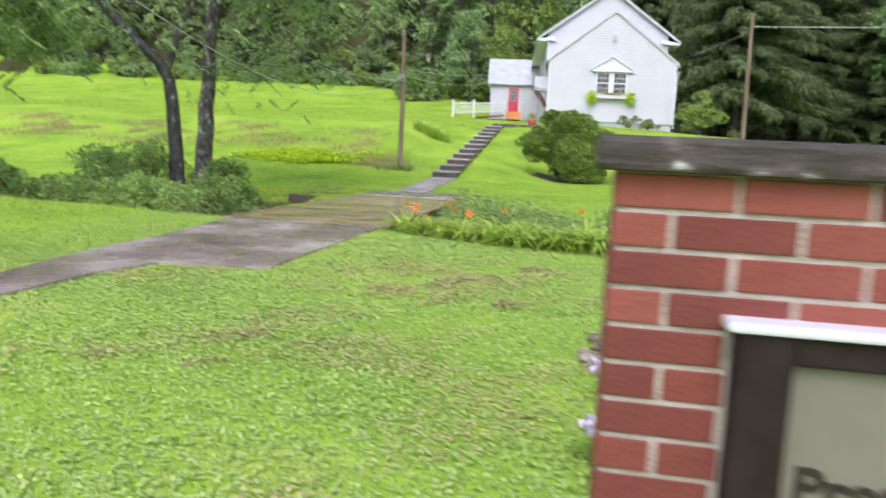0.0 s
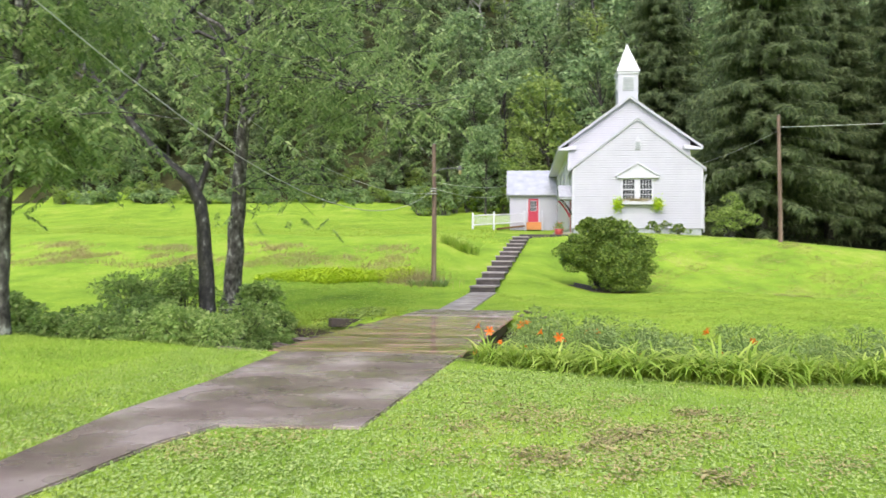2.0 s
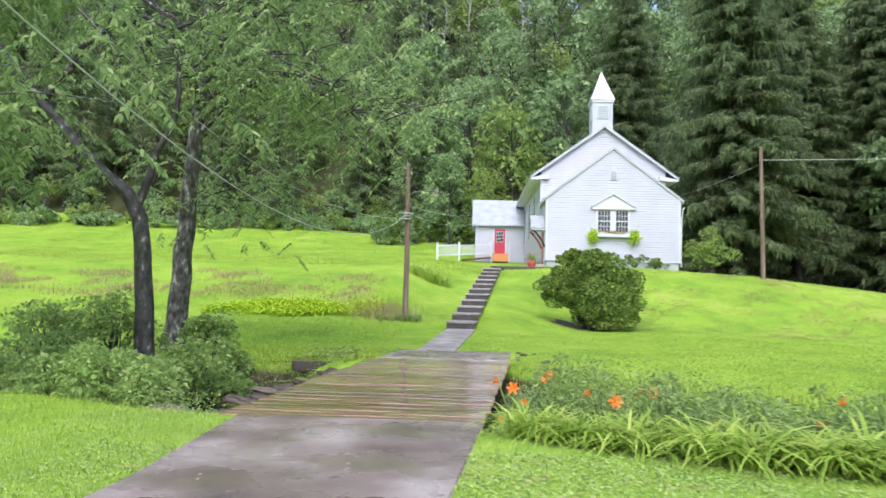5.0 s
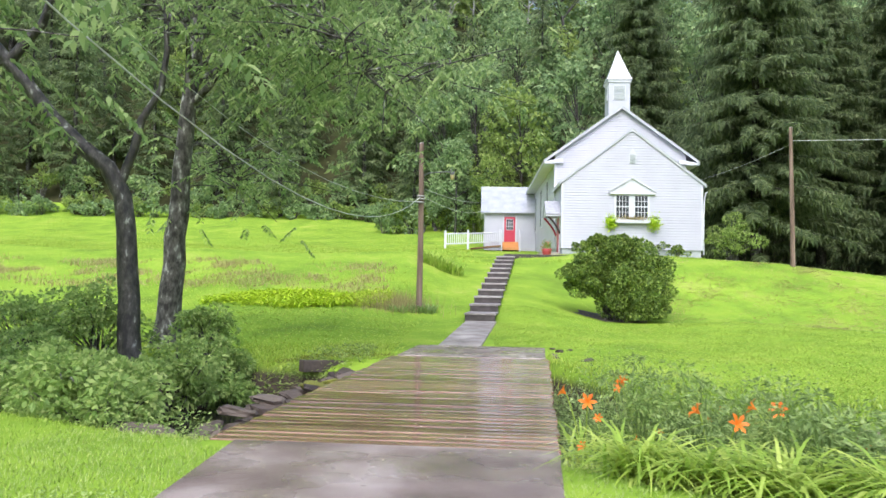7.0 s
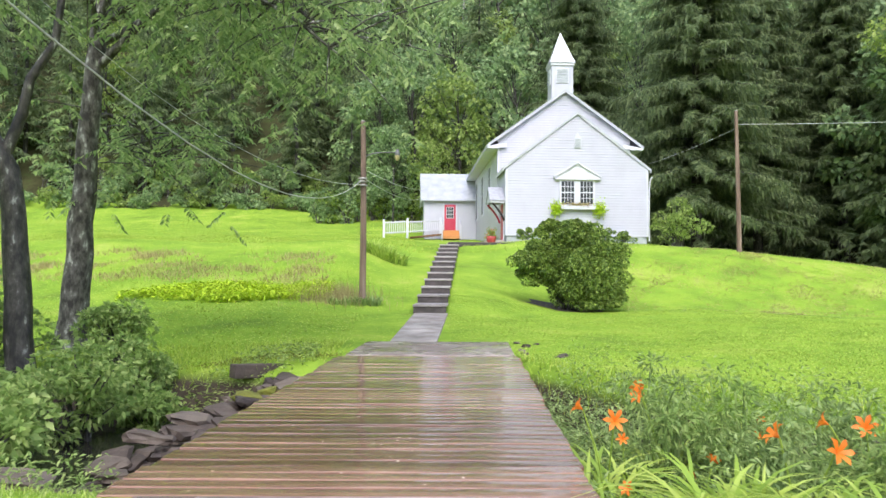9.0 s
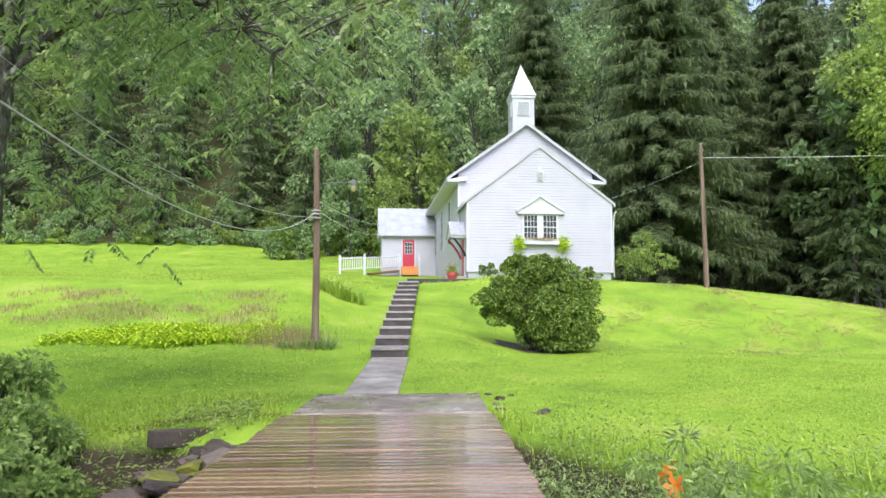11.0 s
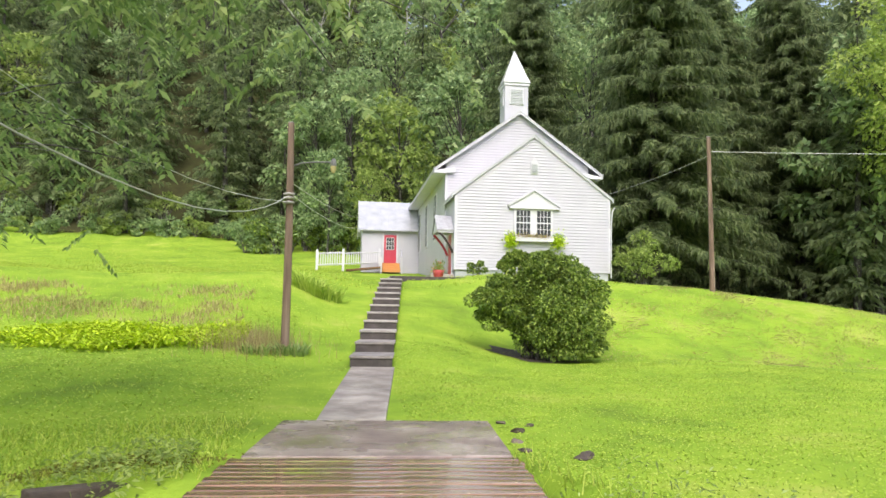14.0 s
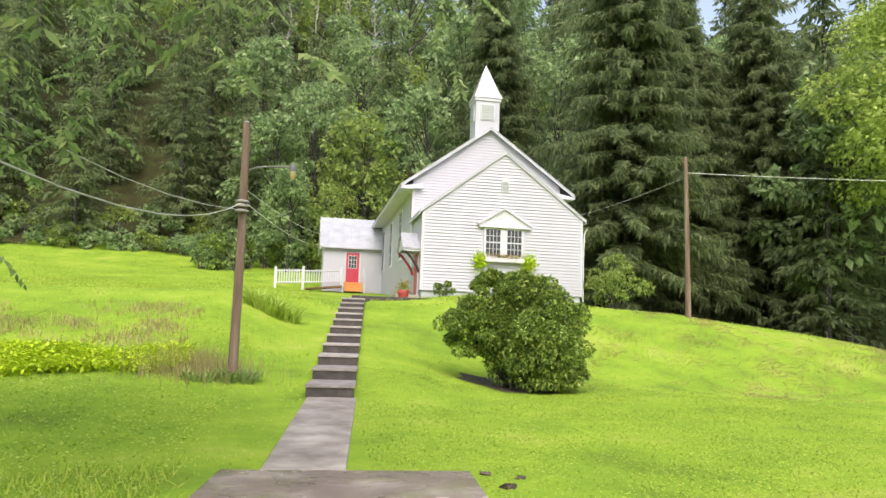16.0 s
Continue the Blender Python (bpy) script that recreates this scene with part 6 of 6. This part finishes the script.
for k, (x, y, st, h) in enumerate(((-1.62, 2.6, 4, 0.36), (-1.4, 2.9, 3, 0.4), (-1.3, 3.7, 0, 0), (-1.2, 4.5, 2, 0.5), (-0.95, 5.2, 3, 0.55), (-0.75, 5.85, 3, 0.62), (-0.6, 4.9, 2, 0.6), (-0.9, 3.2, 2, 0.55), (-0.4, 4.0, 0, 0), (0.1, 5.7, 2, 0.6), (-1.05, 4.9, 1, 0.5), (-0.3, 5.5, 2, 0.7), (-0.6, 3.6, 1, 0.6), (0.2, 5.0, 0, 0), (-0.35, 3.1, 0, 0), (-0.15, 6.05, 1, 0.65))):
    hosta((x, y, 0.01), 700 + k, (0, 1, 1, 1, 2)[st], h)

# ---- split-rail fence at the path ----
rf_ = thing("rail_fence", (-8.15, 7.0, 0), "brown stained split-rail fence end post with two rails", "fence")
part("post", box(bmesh.new(), -8.34, -8.15, 6.95, 7.13, -0.3, 1.28, 0.025), M_FENCE, rf_)
part("post", box(bmesh.new(), -10.85, -10.63, 5.9, 6.1, -0.3, 1.28, 0.025), M_FENCE, rf_)
for z in (0.5, 1.02):
    V, F = tube(curve_pts([(-8.2, 7.03, z + 0.01), (-9.4, 6.5, z - 0.02), (-10.8, 5.97, z)], 7), [0.06] * 7, 6)
    mesh_part("rail", V, F, M_FENCE, rf_)

# ---- small things at the church ----
pl = thing("flower_planter", (-0.75, 49.9, 3.3), "red planter with trailing flowers on the landing", "planter")
V, F = tube([(-0.75, 49.9, 3.3), (-0.75, 49.9, 3.55), (-0.75, 49.9, 3.75), (-0.75, 49.9, 3.75), (-0.75, 49.9, 3.69)], [0.2, 0.26, 0.3, 0.26, 0.02], 14)
mesh_part("pot", V, F, M_POT, pl, smooth=True)
C = np.array([-0.75, 49.9, 3.88]) + rg.normal(0, 0.16, (260, 3))
V, F = leaves(C, rg.normal(0, 1, C.shape), 0.12, 0.06, rg)
mesh_part("foliage", V, F, M_LEAF_B, pl)
C = np.array([-0.75, 49.9, 3.98]) + rg.normal(0, 0.15, (40, 3))
V, F = leaves(C, rg.normal(0, 1, C.shape), 0.09, 0.08, rg)
mesh_part("blossom", V, F, M_ORANGE, pl)
fb = thing("window_box", (MID, 50.5, 5.5), "white window box with green and dried flowers", "window box")
part("box", box(bmesh.new(), 3.35, 5.42, 50.45, 50.72, 5.4, 5.6, 0.01), M_WHITE, fb)
for cx_, nn, mt in ((3.1, 420, M_YELLOWWEED), (5.65, 420, M_YELLOWWEED)):
    C = np.array([cx_, 50.5, 5.45]) + rg.normal(0, 1, (nn, 3)) * [0.17, 0.1, 0.2]
    V, F = leaves(C, rg.normal(0, 1, C.shape) - [0, 0, 0.5], 0.14, 0.08, rg)
    tagged(mesh_part("trailing_plant", V, F, mt, fb, "bright yellow-green trailing plant"), kind="stuff")
C = np.array([MID, 50.55, 5.68]) + rg.normal(0, 1, (380, 3)) * [0.5, 0.08, 0.07]
V, F = leaves(C, rg.normal(0, 1, C.shape), 0.1, 0.06, rg)
tagged(mesh_part("flowers", V, F, M_DRYGRASS, fb), kind="stuff")

# fallen petals and leaves on the deck and paving
n = 260
s_, c_ = rg.uniform(-5, 17, n), rg.normal(0.0, 0.8, n)
k = (np.abs(c_) < 1.45) & ~((s_ > 11.3) & ((c_ < -1.0) | (c_ > -0.1))) & ~((s_ < 0) & (c_ < -1.1))
s_, c_ = s_[k], c_[k]
C = np.column_stack([B0[0] + AX[0] * s_ + AC[0] * c_, B0[1] + AX[1] * s_ + AC[1] * c_, 0.026 + 0.05 * np.clip(s_ - 11.4, 0, 9)])
V, F = leaves(C, rg.normal(0, 1, C.shape) * [1, 1, 0.02], rg.uniform(0.02, 0.05, len(C)), 0.025, rg, 0.02)
V[:, 2] = np.repeat(C[:, 2], 4) + 0.002
tagged(mesh_part("fallen_leaves", V, F, M_LITTER), "pale fallen leaflets scattered on wet boards", "leaf litter", kind="stuff")

# low landing between the steps' top and the church door
bm = bmesh.new()
box(bm, -3.3, 0.5, 48.2, 50.6, 2.9, 3.3, 0.02)
tagged(part("pavement_landing", bm, M_CONC2), "low concrete landing with a dark edge before the church", "pavement", kind="structure")
bm = bmesh.new()
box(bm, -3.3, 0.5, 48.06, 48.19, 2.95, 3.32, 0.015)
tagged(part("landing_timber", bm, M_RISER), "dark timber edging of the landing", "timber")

# ragged greenery along the creek's right bank
n = 19000
x = rg.uniform(-3.6, 9.0, n)
nb, fb_ = bank_near(x), bank_far(x)
y = nb + 0.3 + (fb_ - nb - 0.1) * rg.uniform(0, 1, n)
C = np.column_stack([x, y, land(x, y)])
V, F = blades(C, rg.uniform(0.1, 0.3, n), 0.016, 0.8, rg)
tagged(mesh_part("bank_grass", V, F, M_MEADOW), "long grass growing in the creek", "grass", kind="stuff")
n = 26000
x = rg.uniform(-3.5, 9.0, n)
nb, fb_ = bank_near(x), bank_far(x)
y = nb + 0.5 + (fb_ - nb - 0.3) * rg.uniform(0, 1, n)
C = np.column_stack([x, y, land(x, y) + rg.uniform(0.05, 0.8, n) * np.clip(1.2 - 0.22 * (y - nb), 0.15, 1)])
C = C[(land(x, y) < -0.14) & ~((x > 0.3) & (x < 2.8) & (y < 12.7))]
V, F = leaves(C, rg.normal(0, 1, C.shape) * [1, 1, 0.5], rg.uniform(0.045, 0.09, len(C)), 0.022, rg)
tagged(mesh_part("creek_herbs", V, F, M_CREEKWEED), "low leafy herbs filling the creek", "weeds", kind="stuff")
# leafy mounds between the bed flowers
for k, (x, y, rr) in enumerate(((-1.5, 2.75, 0.17), (-1.28, 3.15, 0.2), (-1.1, 3.8, 0.2), (-0.9, 4.25, 0.2), (-0.85, 4.95, 0.2), (-0.6, 5.6, 0.22), (-0.85, 3.4, 0.22), (-0.45, 4.6, 0.22), (-1.45, 2.2, 0.15))):
    bush("bed_plant", (x, y, 0.0), rr, rr, rr * 0.85, 700, 0.06, (M_YELLOWWEED, M_LEAF_Y, M_DRYGRASS)[(0, 1, 0, 2, 1, 0, 1, 0, 0)[k]], "mound of small-leaved bed plant with fresh tips", 800 + k, 9, category="plant", group="leafy flower bed mounds")
# tangled stems and seed heads in the creek
n = 5200
x = rg.uniform(-3.5, 9.0, n)
y = bank_near(x) + rg.uniform(0.4, 2.4, n)
C = np.column_stack([x, y, land(x, y)])
V, F = blades(C, rg.uniform(0.35, 0.95, n) * (0.5 + 0.6 * patchy(C, 1.6, 4)), 0.012, 0.55, rg)
tagged(mesh_part("creek_stems", V, F, M_SHRUB), "tangled tall weed stems in the creek", "weeds", kind="stuff")
# bare earth under the round bush, the dark disc also painting in its shade
V, F = [], []
for i in range(13):
    for j in range(8):
        a, r_ = i * 2 * math.pi / 13, 0.02 + (1.5 + 0.25 * math.sin(3 * i)) * j / 7
        px, py = 0.5 + r_ * math.cos(a), 35.6 + r_ * math.sin(a)
        V.append((px, py, land1(px, py) + 0.02))
for i in range(13):
    for j in range(7):
        k2 = (i + 1) % 13
        F.append((i * 8 + j, i * 8 + j + 1, k2 * 8 + j + 1, k2 * 8 + j))
tagged(mesh_part("bare_soil", np.array(V), np.array(F), M_SOIL), "bare earth and painted shade under the round bush", "soil", kind="structure")
